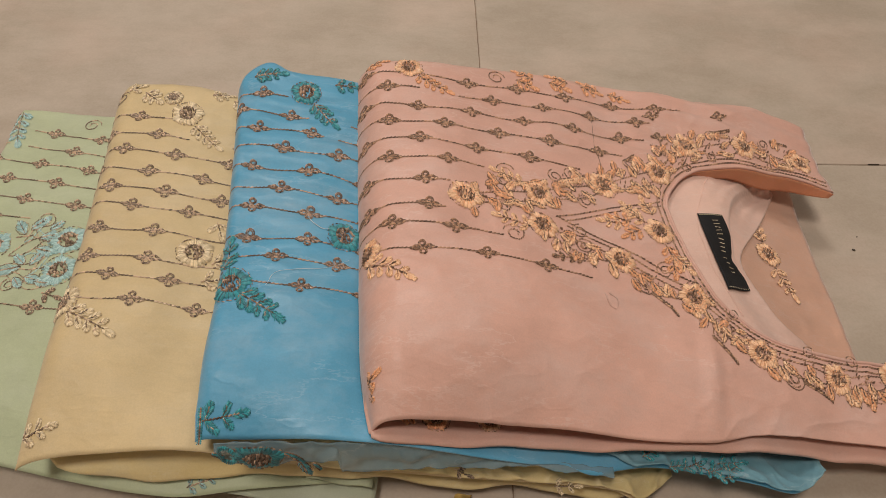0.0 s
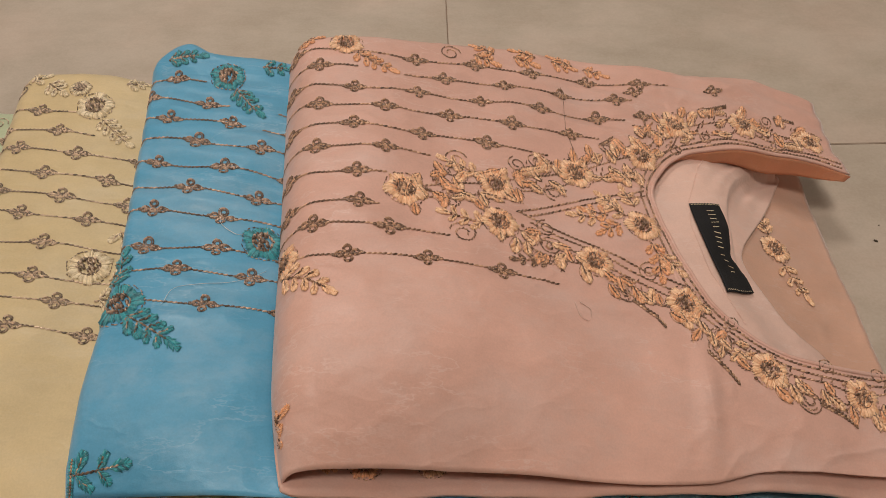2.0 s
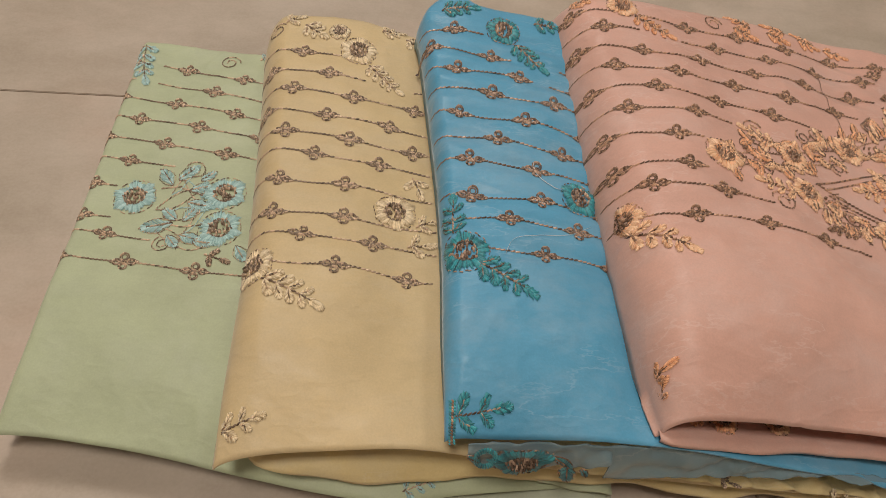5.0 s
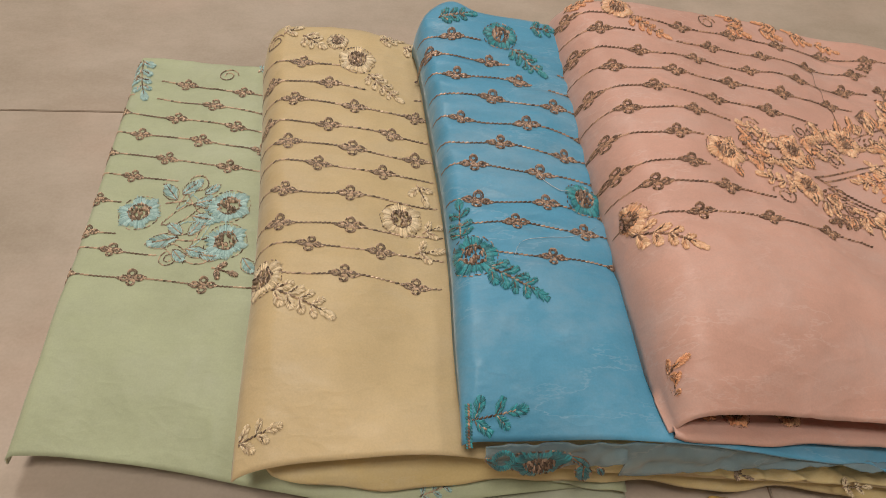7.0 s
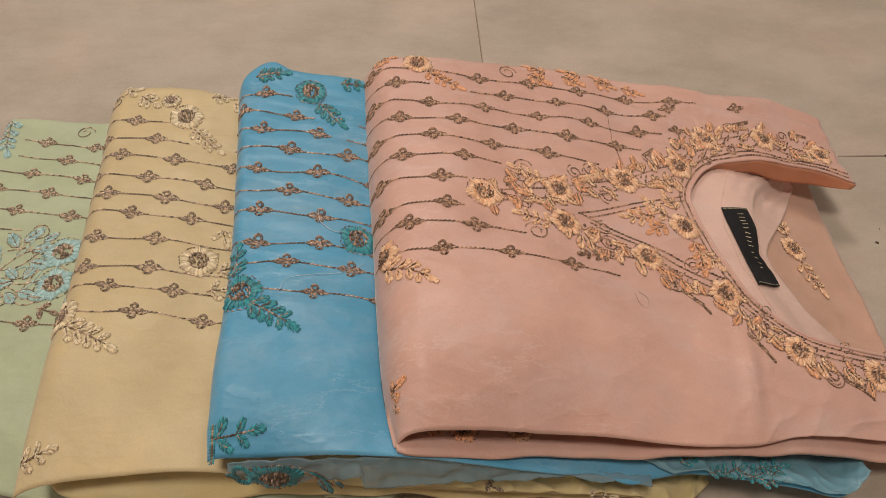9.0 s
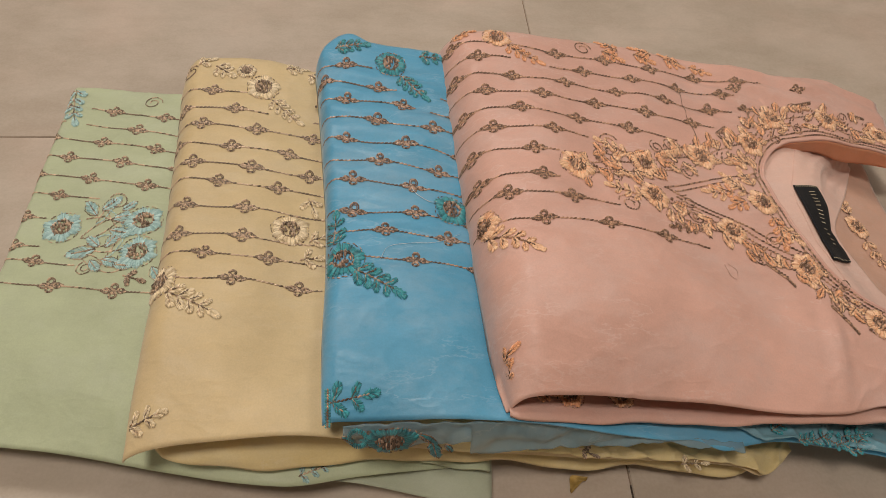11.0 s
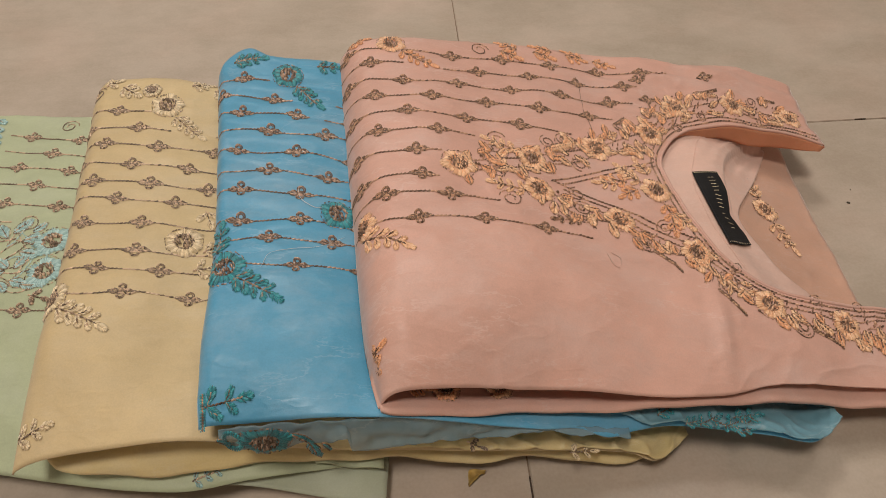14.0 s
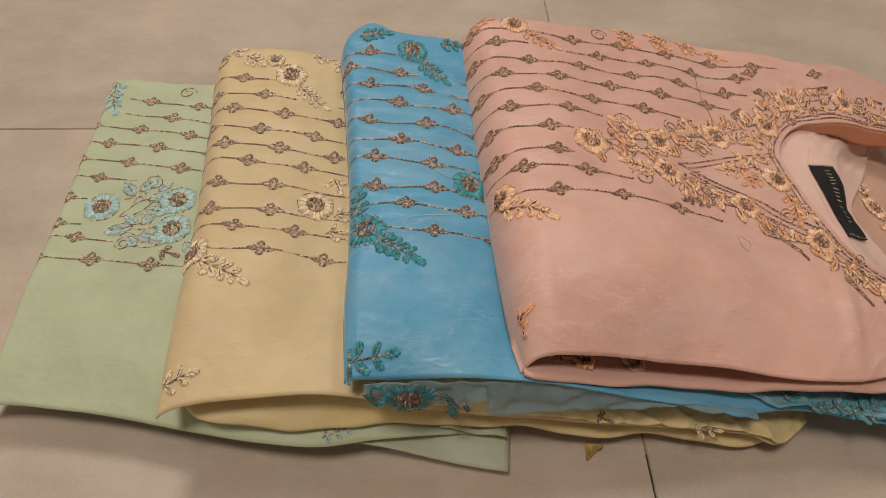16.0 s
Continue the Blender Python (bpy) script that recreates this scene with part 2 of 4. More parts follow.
def cloth_mat(name, base, clear=0.0, deep=None, sheen_tint=0.5, gloss=0.40, crease_glint=0.45, glow=0.18):
    """Fine crepe with a faint weave, soft creases and a little light passing through."""
    m, tree, b = mat(name, base, 0.55, 0.0, 0.32, 0.35)
    b.inputs["Sheen Roughness"].default_value = 0.4
    at = tree.nodes.new("ShaderNodeTexCoord").outputs["Object"]
    broad = noise_node(tree, at, 9.0, 4.0, 0.6)
    fine = noise_node(tree, at, 900.0, 2.0)
    deep = deep or shade(base, 0.84)
    # uneven tone of the cloth, partly painted for its patchy sheen
    colour = ramp(tree, broad, (0.3, deep), (0.72, shade(base, 1.07)))
    patch = noise_node(tree, scaled(tree, at, 34.0, 48.0, 34.0), 1.0, 4.0, 0.65)
    colour = mix(tree, 0.30, colour, ramp(tree, patch, (0.32, shade(base, 0.78)), (0.7, shade(base, 1.14))))
    # pale patches: sheer mottling and silk sheen, both put into the colour
    sheen_mottle = noise_node(tree, scaled(tree, at, 19.0, 30.0, 19.0), 1.0, 5.0, 0.68)
    pale = tuple(0.72 * v + 0.28 * 0.62 for v in base)
    colour = mix(tree, ramp(tree, sheen_mottle, (0.46, (0, 0, 0)), (0.74, (sheen_tint,) * 3)), colour, pale)
    colour = mix(tree, 0.10, colour, ramp(tree, fine, (0.3, shade(base, 0.6)), (0.7, shade(base, 1.3))))
    tree.links.new(colour, b.inputs["Base Color"])
    streak = noise_node(tree, scaled(tree, at, 22.0, 60.0, 22.0), 1.0, 5.0, 0.7)
    tree.links.new(ramp(tree, streak, (0.35, (gloss,) * 3), (0.7, (gloss + 0.24,) * 3)), b.inputs["Roughness"])
    n0 = bump(tree, noise_node(tree, scaled(tree, at, 26.0, 40.0, 26.0), 1.0, 3.0, 0.55), 0.27, 0.006)
    fold = noise_node(tree, scaled(tree, at, 30.0, 55.0, 30.0), 1.0, 2.0, 0.5)
    ridge = ramp(tree, fold, (0.44, (0, 0, 0)), (0.5, (1, 1, 1)), (0.56, (0, 0, 0)))
    n1 = bump(tree, ridge, 0.10, 0.0012, n0)
    # thin pale lines painted into the colour as glints along creases
    glint_noise = noise_node(tree, scaled(tree, at, 14.0, 46.0, 14.0), 1.0, 5.0, 0.62)
    line = ramp(tree, glint_noise, (0.488, (0, 0, 0)), (0.5, (crease_glint,) * 3), (0.512, (0, 0, 0)))
    where = ramp(tree, noise_node(tree, at, 14.0, 2.0), (0.40, (0, 0, 0)), (0.56, (1, 1, 1)))
    colour = mix(tree, mix(tree, 1.0, line, where, "MULTIPLY"), colour, tuple(0.72 * v + 0.25 for v in base))
    tree.links.new(colour, b.inputs["Base Color"])
    n2 = bump(tree, noise_node(tree, at, 1400.0, 1.0), 0.12, 0.0004, n1)
    tree.links.new(n2, b.inputs["Normal"])
    through_light = node(tree, "ShaderNodeBsdfTranslucent")
    tree.links.new(colour, through_light.inputs["Color"])
    mixer = tree.nodes.new("ShaderNodeMixShader")
    mixer.inputs["Fac"].default_value = glow
    tree.links.new(b.outputs["BSDF"], mixer.inputs[1])
    tree.links.new(through_light.outputs["BSDF"], mixer.inputs[2])
    last = mixer.outputs["Shader"]
    if clear:
        open_weave = node(tree, "ShaderNodeBsdfTransparent")
        mixer2 = tree.nodes.new("ShaderNodeMixShader")
        mixer2.inputs["Fac"].default_value = clear
        tree.links.new(last, mixer2.inputs[1])
        tree.links.new(open_weave.outputs["BSDF"], mixer2.inputs[2])
        last = mixer2.outputs["Shader"]
    tree.links.new(last, tree.nodes["Material Output"].inputs["Surface"])
    return m


def thread_mat(name, base, dark, rough=0.35, metal=0.0, sheen=0.3):
    """Embroidery thread: each stitch a little different, with a silky gloss; metallic ones have glints in their colour.
    """
    m, tree, b = mat(name, base, rough, metal, sheen)
    rnd = tree.nodes.new("ShaderNodeNewGeometry").outputs["Random Per Island"]
    at = tree.nodes.new("ShaderNodeTexCoord").outputs["Object"]
    if metal:
        # stitches far brighter or darker at random imitate the metal's sparkle
        c = ramp(tree, rnd, (0.0, dark), (0.40, shade(base, 0.45)), (0.68, base), (1.0, shade(base, 1.95)))
    else:
        c = ramp(tree, rnd, (0.0, dark), (0.55, base), (1.0, shade(base, 1.3)))
    c = mix(tree, 0.35, c, ramp(tree, noise_node(tree, at, 700.0, 2.0), (0.3, dark), (0.7, shade(base, 1.25))))
    tree.links.new(c, b.inputs["Base Color"])
    tree.links.new(bump(tree, noise_node(tree, at, 2600.0, 1.0), 0.5, 0.0004), b.inputs["Normal"])
    return m


def tile_mat():
    """Polished beige porcelain with faint pinkish clouds and veins."""
    m, tree, b = mat("beige_porcelain", (0.42, 0.35, 0.29), 0.28, 0.0, 0.0, 0.5)
    at = tree.nodes.new("ShaderNodeTexCoord").outputs["Object"]
    rnd = tree.nodes.new("ShaderNodeObjectInfo").outputs["Random"]
    shift = tree.nodes.new("ShaderNodeVectorMath")
    shift.operation = "MULTIPLY_ADD"
    tree.links.new(rnd, shift.inputs[0])
    shift.inputs[1].default_value = (37, 53, 11)
    tree.links.new(at, shift.inputs[2])
    v = shift.outputs["Vector"]
    clouds = noise_node(tree, scaled(tree, v, 4.0, 6.0, 4.0), 1.0, 5.0, 0.6)
    c = ramp(tree, clouds, (0.3, (0.390, 0.325, 0.262)), (0.48, (0.448, 0.370, 0.303)), (0.64, (0.520, 0.395, 0.322)))
    veins = noise_node(tree, scaled(tree, v, 9.0, 15.0, 9.0), 1.0, 6.0, 0.7)
    c = mix(tree, 0.40, c, ramp(tree, veins, (0.40, (0.35, 0.275, 0.20)), (0.62, (0.53, 0.44, 0.355))))
    c = mix(tree, 0.06, c, ramp(tree, noise_node(tree, v, 420.0, 2.0), (0.35, (0.2, 0.15, 0.1)), (0.65, (0.6, 0.52, 0.44))))
    tree.links.new(c, b.inputs["Base Color"])
    tree.links.new(ramp(tree, noise_node(tree, v, 14.0, 4.0), (0.3, (0.30,) * 3), (0.7, (0.44,) * 3)), b.inputs["Roughness"])
    tree.links.new(bump(tree, noise_node(tree, v, 60.0, 2.0), 0.05, 0.002), b.inputs["Normal"])
    return m


def plain_mat(name, base, rough=0.8, spread=0.12, scale=6.0):
    m, tree, b = mat(name, base, rough)
    at = tree.nodes.new("ShaderNodeTexCoord").outputs["Object"]
    c = ramp(tree, noise_node(tree, at, scale, 5.0), (0.3, shade(base, 1 - spread)), (0.7, shade(base, 1 + spread)))
    tree.links.new(c, b.inputs["Base Color"])
    tree.links.new(bump(tree, noise_node(tree, at, scale * 30, 2.0), 0.15, 0.001), b.inputs["Normal"])
    return m


TILE = tile_mat()
GROUT = plain_mat("joint_filler", (0.24, 0.17, 0.12), 0.9, 0.6, 14.0)
PLASTER = plain_mat("off_white_plaster", (0.50, 0.47, 0.43), 0.85, 0.05, 3.0)
C_PEACH, C_BLUE, C_YELLOW, C_GREEN = (0.780, 0.462, 0.370), (0.120, 0.395, 0.600), (0.715, 0.55, 0.305), (0.53, 0.575, 0.375)
M_PEACH, M_BLUE = cloth_mat("peach_crepe", C_PEACH, 0.0, None, 0.85, 0.38, 0.55), cloth_mat("sky_blue_crepe", C_BLUE, 0.0, None, 0.8, 0.33)
M_YELLOW, M_GREEN = cloth_mat("butter_yellow_crepe", C_YELLOW, 0.0, None, 0.4, 0.40, 0.10), cloth_mat("pistachio_crepe", C_GREEN, 0.0, None, 0.5, 0.40, 0.12)
M_PEACH_SHEER = cloth_mat("peach_organza", (0.80, 0.49, 0.36), 0.18, None, 0.7)
M_BLUE_SHEER = cloth_mat("pale_blue_organza", (0.24, 0.46, 0.545), 0.30, None, 1.0, 0.28, 0.9)
M_BLUE_VEIL = cloth_mat("grey_blue_organza", (0.28, 0.43, 0.50), 0.5, None, 1.0, 0.3, 0.8)
M_YELLOW_SHEER = cloth_mat("yellow_organza", (0.86, 0.68, 0.34), 0.15, None, 0.8, 0.32)
M_GREEN_SHEER = cloth_mat("pale_green_organza", (0.62, 0.66, 0.50), 0.38)
M_LINING = cloth_mat("pale_pink_lining", (0.87, 0.585, 0.485))
# orange base paints in the glow of light through the peach cloth
M_FACING = cloth_mat("lit_through_peach_crepe", (0.90, 0.46, 0.27), 0.0, None, 0.3, 0.4, 0.2, 0.5)
T_GOLD = thread_mat("antique_gold_thread", (0.42, 0.245, 0.155), (0.026, 0.012, 0.006), 0.34, 0.22, 0.0)
T_BRONZE = thread_mat("bronze_thread", (0.37, 0.25, 0.18), (0.018, 0.011, 0.008), 0.34, 0.22, 0.0)
T_PALE_GOLD = thread_mat("pale_gold_thread", (0.46, 0.33, 0.228), (0.034, 0.021, 0.013), 0.34, 0.22, 0.0)
T_PEACH = thread_mat("peach_silk_thread", (0.80, 0.40, 0.21), (0.46, 0.18, 0.07))
T_CREAM = thread_mat("pale_peach_silk_thread", (0.87, 0.53, 0.325), (0.48, 0.21, 0.09))
T_TEAL = thread_mat("teal_silk_thread", (0.036, 0.305, 0.345), (0.004, 0.045, 0.065))
T_IVORY = thread_mat("ivory_silk_thread", (0.76, 0.62, 0.41), (0.34, 0.23, 0.11))
T_AQUA = thread_mat("aqua_silk_thread", (0.40, 0.55, 0.52), (0.17, 0.31, 0.30))
M_LABEL = plain_mat("black_woven_satin", (0.004, 0.0035, 0.0045), 0.85, 0.4, 300.0)


# ---- mesh helpers ----
def part(name, bm, material, parent=None, label="", smooth=True):
    """Links a bmesh as one mesh object, under a thing if one is given."""
    me = bpy.data.meshes.new(name)
    bm.to_mesh(me)
    bm.free()
    me.materials.append(material)
    if smooth:
        me.polygons.foreach_set("use_smooth", [True] * len(me.polygons))
    ob = new(name, me)
    if parent:
        ob.parent = parent
    if label:
        ob["label"] = label
    return ob


def add_box(bm, x0, y0, z0, x1, y1, z1):
    v = [bm.verts.new((x, y, z)) for z in (z0, z1) for y in (y0, y1) for x in (x0, x1)]
    for f in ((0, 2, 3, 1), (4, 5, 7, 6), (0, 1, 5, 4), (2, 6, 7, 3), (0, 4, 6, 2), (1, 3, 7, 5)):
        bm.faces.new([v[i] for i in f])
    return v


def sheet(columns):
    """A bmesh skin through columns of points."""
    bm = bmesh.new()
    grid = [[bm.verts.new(p) for p in c] for c in columns]
    for a, b in zip(grid, grid[1:]):
        for i in range(len(a) - 1):
            bm.faces.new((a[i], b[i], b[i + 1], a[i + 1]))
    return bm


def thicken(ob, depth=0.0012):
    s = ob.modifiers.new("cloth_thickness", "SOLIDIFY")
    s.thickness, s.offset = depth, -1.0
    return ob


def steps(a, b, n):
    return [a + (b - a) * i / n for i in range(n + 1)]


# ---- the room ----
def room_box(name, x0, y0, z0, x1, y1, z1, material):
    bm = bmesh.new()
    add_box(bm, x0, y0, z0, x1, y1, z1)
    return tagged(part(name, bm, material, None, "", False), "", "", "", "structure")


HALF = 2.4
tagged(room_box("floor", -HALF, -HALF, -0.06, HALF, HALF, -0.0016, GROUT), "beige polished porcelain tile floor with thin dark joints", "floor")
tagged(room_box("ceiling", -HALF, -HALF, 2.7, HALF, HALF, 2.8, PLASTER), "plain off-white plaster ceiling", "ceiling")
for name, box in (("wall_north", (-HALF, HALF, -0.06, HALF, HALF + 0.12, 2.7)), ("wall_south", (-HALF, -HALF - 0.12, -0.06, HALF, -HALF, 2.7)),
                  ("wall_east", (HALF, -HALF, -0.06, HALF + 0.12, HALF, 2.7)), ("wall_west", (-HALF - 0.12, -HALF, -0.06, -HALF, HALF, 2.7))):
    tagged(room_box(name, *box, PLASTER), "plain off-white plaster wall", "wall")


# ---- the folded dresses ----
def dress(name, label, x, y):
    ob = new(name)
    ob.location = (x, y, 0)
    return tagged(ob, label, "dress", "folded dresses", "")


def under(ob, thing):
    """Parents ob to the thing, keeping its place."""
    ob.parent = thing
    ob.matrix_parent_inverse = Matrix.Translation(thing.location).inverted()
    return ob


def top_sheet(cl, nx, ny, x1=None):
    cols = []
    for i in range(nx + 1):
        s = (i / nx)
        s = s * s * 0.35 + s * 0.65
        col = []
        for j in range(ny + 1):
            v = j / ny
            v = 1 - (1 - v) ** 1.35
            x = 0.0
            y = -0.2
            for _ in range(3):
                xl = cl.xl(y)
                x = xl + (x1 or cl.xr) * s - xl * s
                y = cl.yf(x) + (cl.yb(x) - cl.yf(x)) * v
            col.append((x, y, cl.z(x, y)))
        cols.append(col)
    return sheet(cols)


def under_sheet(x0, x1, yf, z, depth, nx=70, wave=0.0012, seed=0.0, rise=lambda x: 0.0):
    """A layer that shows along the front, running back under the rest."""
    cols = []
    for x in steps(x0, x1, nx):
        w = wave * (math.sin(70 * x + seed) + 0.6 * math.sin(143 * x + 2 * seed))
        y, h = yf(x), z(x)
        depth_here = depth if x < 0.1 else curve(x, (0.1, depth), (0.2, 0.05), (0.32, 0.03))
        cols.append([(x, y - 0.001 + w, h - 0.0035), (x, y, h - 0.0012 + w), (x, y + 0.004, h + 0.15 * rise(x) + w), (x, y + 0.010, h + 0.5 * rise(x) + w), (x, y + 0.018, h + 0.85 * rise(x) + 0.6 * w), (x, y + 0.030, h + rise(x) + 0.3 * w), (x, y + depth_here, h + rise(x))])
    return sheet(cols)


def filling(x0, x1, yf, y1, z0, z1, nx=40):
    """The folded layers inside, set back from the front."""
    bm = bmesh.new()
    rings = []
    for x in steps(x0, x1, nx):
        a, b = z0(x), z1(x)
        m = (a + b) / 2
        y = yf(x)
        rings.append([bm.verts.new(p) for p in ((x, y1, a), (x, y + 0.004, a), (x, y, m), (x, y + 0.004, b), (x, y1, b))])
    for r, s in zip(rings, rings[1:]):
        for i in range(5):
            bm.faces.new((r[i], s[i], s[(i + 1) % 5], r[(i + 1) % 5]))
    bm.faces.new(rings[0])
    bm.faces.new(rings[-1][::-1])
    return bm


green = dress("green_dress", "pistachio green embroidered dress folded flat on the tiled floor", -0.3, -0.18)
yellow = dress("yellow_dress", "butter yellow embroidered dress folded on the green one", -0.2, -0.18)
blue = dress("blue_dress", "sky blue dress with teal embroidery folded on the yellow one", -0.1, -0.18)
peach = dress("peach_dress", "peach embroidered dress with open neckline folded on the blue one", 0.05, -0.18)

# green: upper sheet, sheer corner, inner layers
under(thicken(part("front_panel", top_sheet(GREEN, 170, 150), M_GREEN)), green)
under(part("inner_fold", filling(-0.43, -0.13, lambda x: GREEN.yf(x) + 0.035, -0.03, lambda x: 0.0015, lambda x: 0.026), M_GREEN), green)
under(thicken(part("sheer_panel", sheet([[(-0.225 + 0.125 * u + 0.004 * v, -0.351 - 0.017 * u + 0.006 * math.sin(3 * u) * (1 - u) + 0.04 * v, 0.026 - 0.015 * u + 0.004 * v + 0.002 * math.sin(7 * u + 4 * v)) for v in steps(0, 1, 14)]
                                          for u in steps(0, 1, 30)]), M_GREEN_SHEER, None, "pale sheer green organza"), 0.0006), green)
under(thicken(part("folded_corner", sheet([[(-0.145 + 0.045 * u, -0.3435 - 0.0045 * u + 0.03 * v, 0.031 - 0.008 * u + 0.002 * math.sin(9 * u)) for v in steps(0, 1, 6)] for u in steps(0, 1, 12)]), M_GREEN), 0.002), green)

# yellow: upper sheet, second sheet, inner layers
under(thicken(part("front_panel", top_sheet(YELLOW, 200, 150), M_YELLOW)), yellow)
under(thicken(part("back_panel", under_sheet(-0.312, 0.105, lambda x: curve(x, (-0.314, -0.325), (-0.309, -0.337), (-0.30, -0.344), (-0.25, -0.35), (-0.2, -0.345), (-0.1, -0.343), (-0.045, -0.346), (-0.01, -0.344), (0.07, -0.350), (0.105, -0.338)),
                                             lambda x: curve(x, (-0.312, 0.064), (-0.306, 0.057), (-0.29, 0.054), (-0.25, 0.047), (-0.2, 0.043), (-0.1, 0.034), (-0.04, 0.022), (0.0, 0.020), (0.07, 0.013), (0.105, 0.010)), 0.12, 90, 0.001, 1.0, lambda x: curve(x, (-0.312, 0.004), (-0.28, 0.006), (-0.25, 0.012), (-0.2, 0.016), (-0.12, 0.008), (0.0, 0.003))), M_YELLOW_SHEER)), yellow)
under(part("inner_fold", filling(-0.3, 0.08, lambda x: -0.315, -0.04, lambda x: 0.042 - 0.03 * (x + 0.3) / 0.38, lambda x: YELLOW.zf(x) - 0.010), M_YELLOW), yellow)

# blue
under(thicken(part("front_panel", top_sheet(BLUE, 210, 160), M_BLUE)), blue)
under(part("inner_fold", filling(-0.19, 0.17, lambda x: -0.320, -0.06, lambda x: BLUE.low(x) - 0.012, lambda x: BLUE.zf(x) - 0.006), M_BLUE), blue)
under(thicken(part("sheer_panel", sheet([[(x, -0.3475 - 0.005 * v + 0.0034 * noise.noise(Vector((60 * x, 2 * v, 3))) + 0.0010 * noise.noise(Vector((170 * x, 3 * v, 6))), curve(x, (-0.2, 0.097), (-0.1, 0.096), (0.0, 0.073), (0.06, 0.054)) - v * curve(x, (-0.192, 0.008), (-0.186, 0.018), (-0.175, 0.017), (-0.160, 0.022), (-0.145, 0.017), (-0.130, 0.019), (-0.1180, 0.015), (-0.1172, 0.033), (-0.08, 0.025), (-0.06, 0.019), (-0.03, 0.012), (-0.005, 0.003), (0.06, 0.001)))
                                          for v in steps(0, 1, 14)] for x in steps(-0.192, 0.06, 280)]), M_BLUE_VEIL, None, "pale sheer blue organza"), 0.0006), blue)

def rumple(x, v, seed):
    """Loose folds and sharp crinkles of stiff organza, in metres."""
    soft = noise.noise(Vector((38 * x, 2.5 * v, seed)))
    sharp = 1 - abs(noise.noise(Vector((30 * x + 2.6 * v, 4 * v - 12 * x, seed + 5))))
    cross = 1 - abs(noise.noise(Vector((55 * x - 3 * v, 5 * v, seed + 8))))
    return 0.0022 + 0.0042 * soft + 0.0046 * sharp ** 6 + 0.0020 * cross ** 8


under(thicken(part("sheer_overlay", sheet([[(x, BLUE.yf(x) - 0.0015 + 0.05 * max(0.0, 1 - x / 0.075) + 0.07 * v, BLUE.z(x, BLUE.yf(x) + 0.05 * max(0.0, 1 - x / 0.075) + 0.07 * v) + 0.0014 + rumple(x, v, 2) * max(0.0, 1 - 2.2 * v) * curve(x, (0.0, 0.2), (0.05, 0.6), (0.09, 1.0))) for v in steps(0, 1, 40)] for x in steps(0.0, 0.2125, 200)]), M_BLUE_SHEER, None, "pale sheer blue organza"), 0.0006), blue)
under(thicken(part("sheer_overlay", sheet([[(x, YELLOW.yf(x) - 0.001 + 0.05 * v, YELLOW.z(x, YELLOW.yf(x) + 0.05 * v) + 0.0012 + 0.8 * rumple(x, v, 4) * max(0.0, 1 - 1.6 * v)) for v in steps(0, 1, 30)] for x in steps(-0.15, 0.1115, 220)]), M_YELLOW_SHEER, None, "sheer yellow organza"), 0.0006), yellow)

# peach: the front with its open neck
NECK_X, NECK_Y = 0.1285, -0.150


def neck_low(s):
    """The neckline from its left end along the near shoulder."""
    x = NECK_X + 0.19 * s * s
    return x, curve(s, (0.0, NECK_Y), (0.16, -0.185), (0.30, -0.2245), (0.45, -0.247), (0.585, -0.2615), (0.73, -0.2665), (1.0, -0.262))


def neck_high(s):
    """The neckline from its left end along the far shoulder."""
    x = NECK_X + 0.177 * s * s
    return x, curve(s, (0.0, NECK_Y), (0.21, -0.1276), (0.41, -0.1045), (0.64, -0.0894), (0.88, -0.0869), (1.0, -0.0892))


def peach_front():
    cols_low, cols_high = [], []
    xs = [("l", t) for t in steps(0, 1, 140)][:-1] + [("r", s) for s in [0.0] + steps(0.14, 1, 74)]
    for side, t in xs:
        lo, hi = [], []
        for j in range(91):
            v = j / 90
            if side == "l":
                tt = 0.35 * t * t + 0.65 * t
                y = PEACH.yf(0) + (NECK_Y - PEACH.yf(0)) * v
                x = PEACH.xl(y) + (NECK_X - PEACH.xl(y)) * tt
                y = PEACH.yf(x) + (NECK_Y - PEACH.yf(x)) * v
            else:
                x, yn = neck_low(t)
                y = PEACH.yf(x) + (yn - PEACH.yf(x)) * v
            lo.append((x, y, PEACH.z(x, y)))
            v = 1 - (1 - v) ** 1.5
            if side == "l":
                y = NECK_Y + (PEACH.yb(0) - NECK_Y) * v
                x = PEACH.xl(y) + (NECK_X - PEACH.xl(y)) * tt
                y = NECK_Y + (PEACH.yb(x) - NECK_Y) * v
            else:
                x, yn = neck_high(t)
                x -= 0.012 * max(0.0, t - 0.5) * min(1.0, v * 4)
                y = yn + (PEACH.yb(x) - yn) * v
            hi.append((x, y, PEACH.z(x, y)))
        cols_low.append(lo)
        cols_high.append(hi)
    bm = sheet([a[:-1] + b for a, b in zip(cols_low[:140], cols_high[:140])])
    for cols in (cols_low, cols_high):
        other = sheet(cols[139:])
        me = bpy.data.meshes.new("strip")
        other.to_mesh(me)
        other.free()
        bm.from_mesh(me)
        bpy.data.meshes.remove(me)
    bmesh.ops.remove_doubles(bm, verts=bm.verts, dist=0.00001)
    return bm


under(thicken(part("front_panel", peach_front(), M_PEACH), 0.0014), peach)
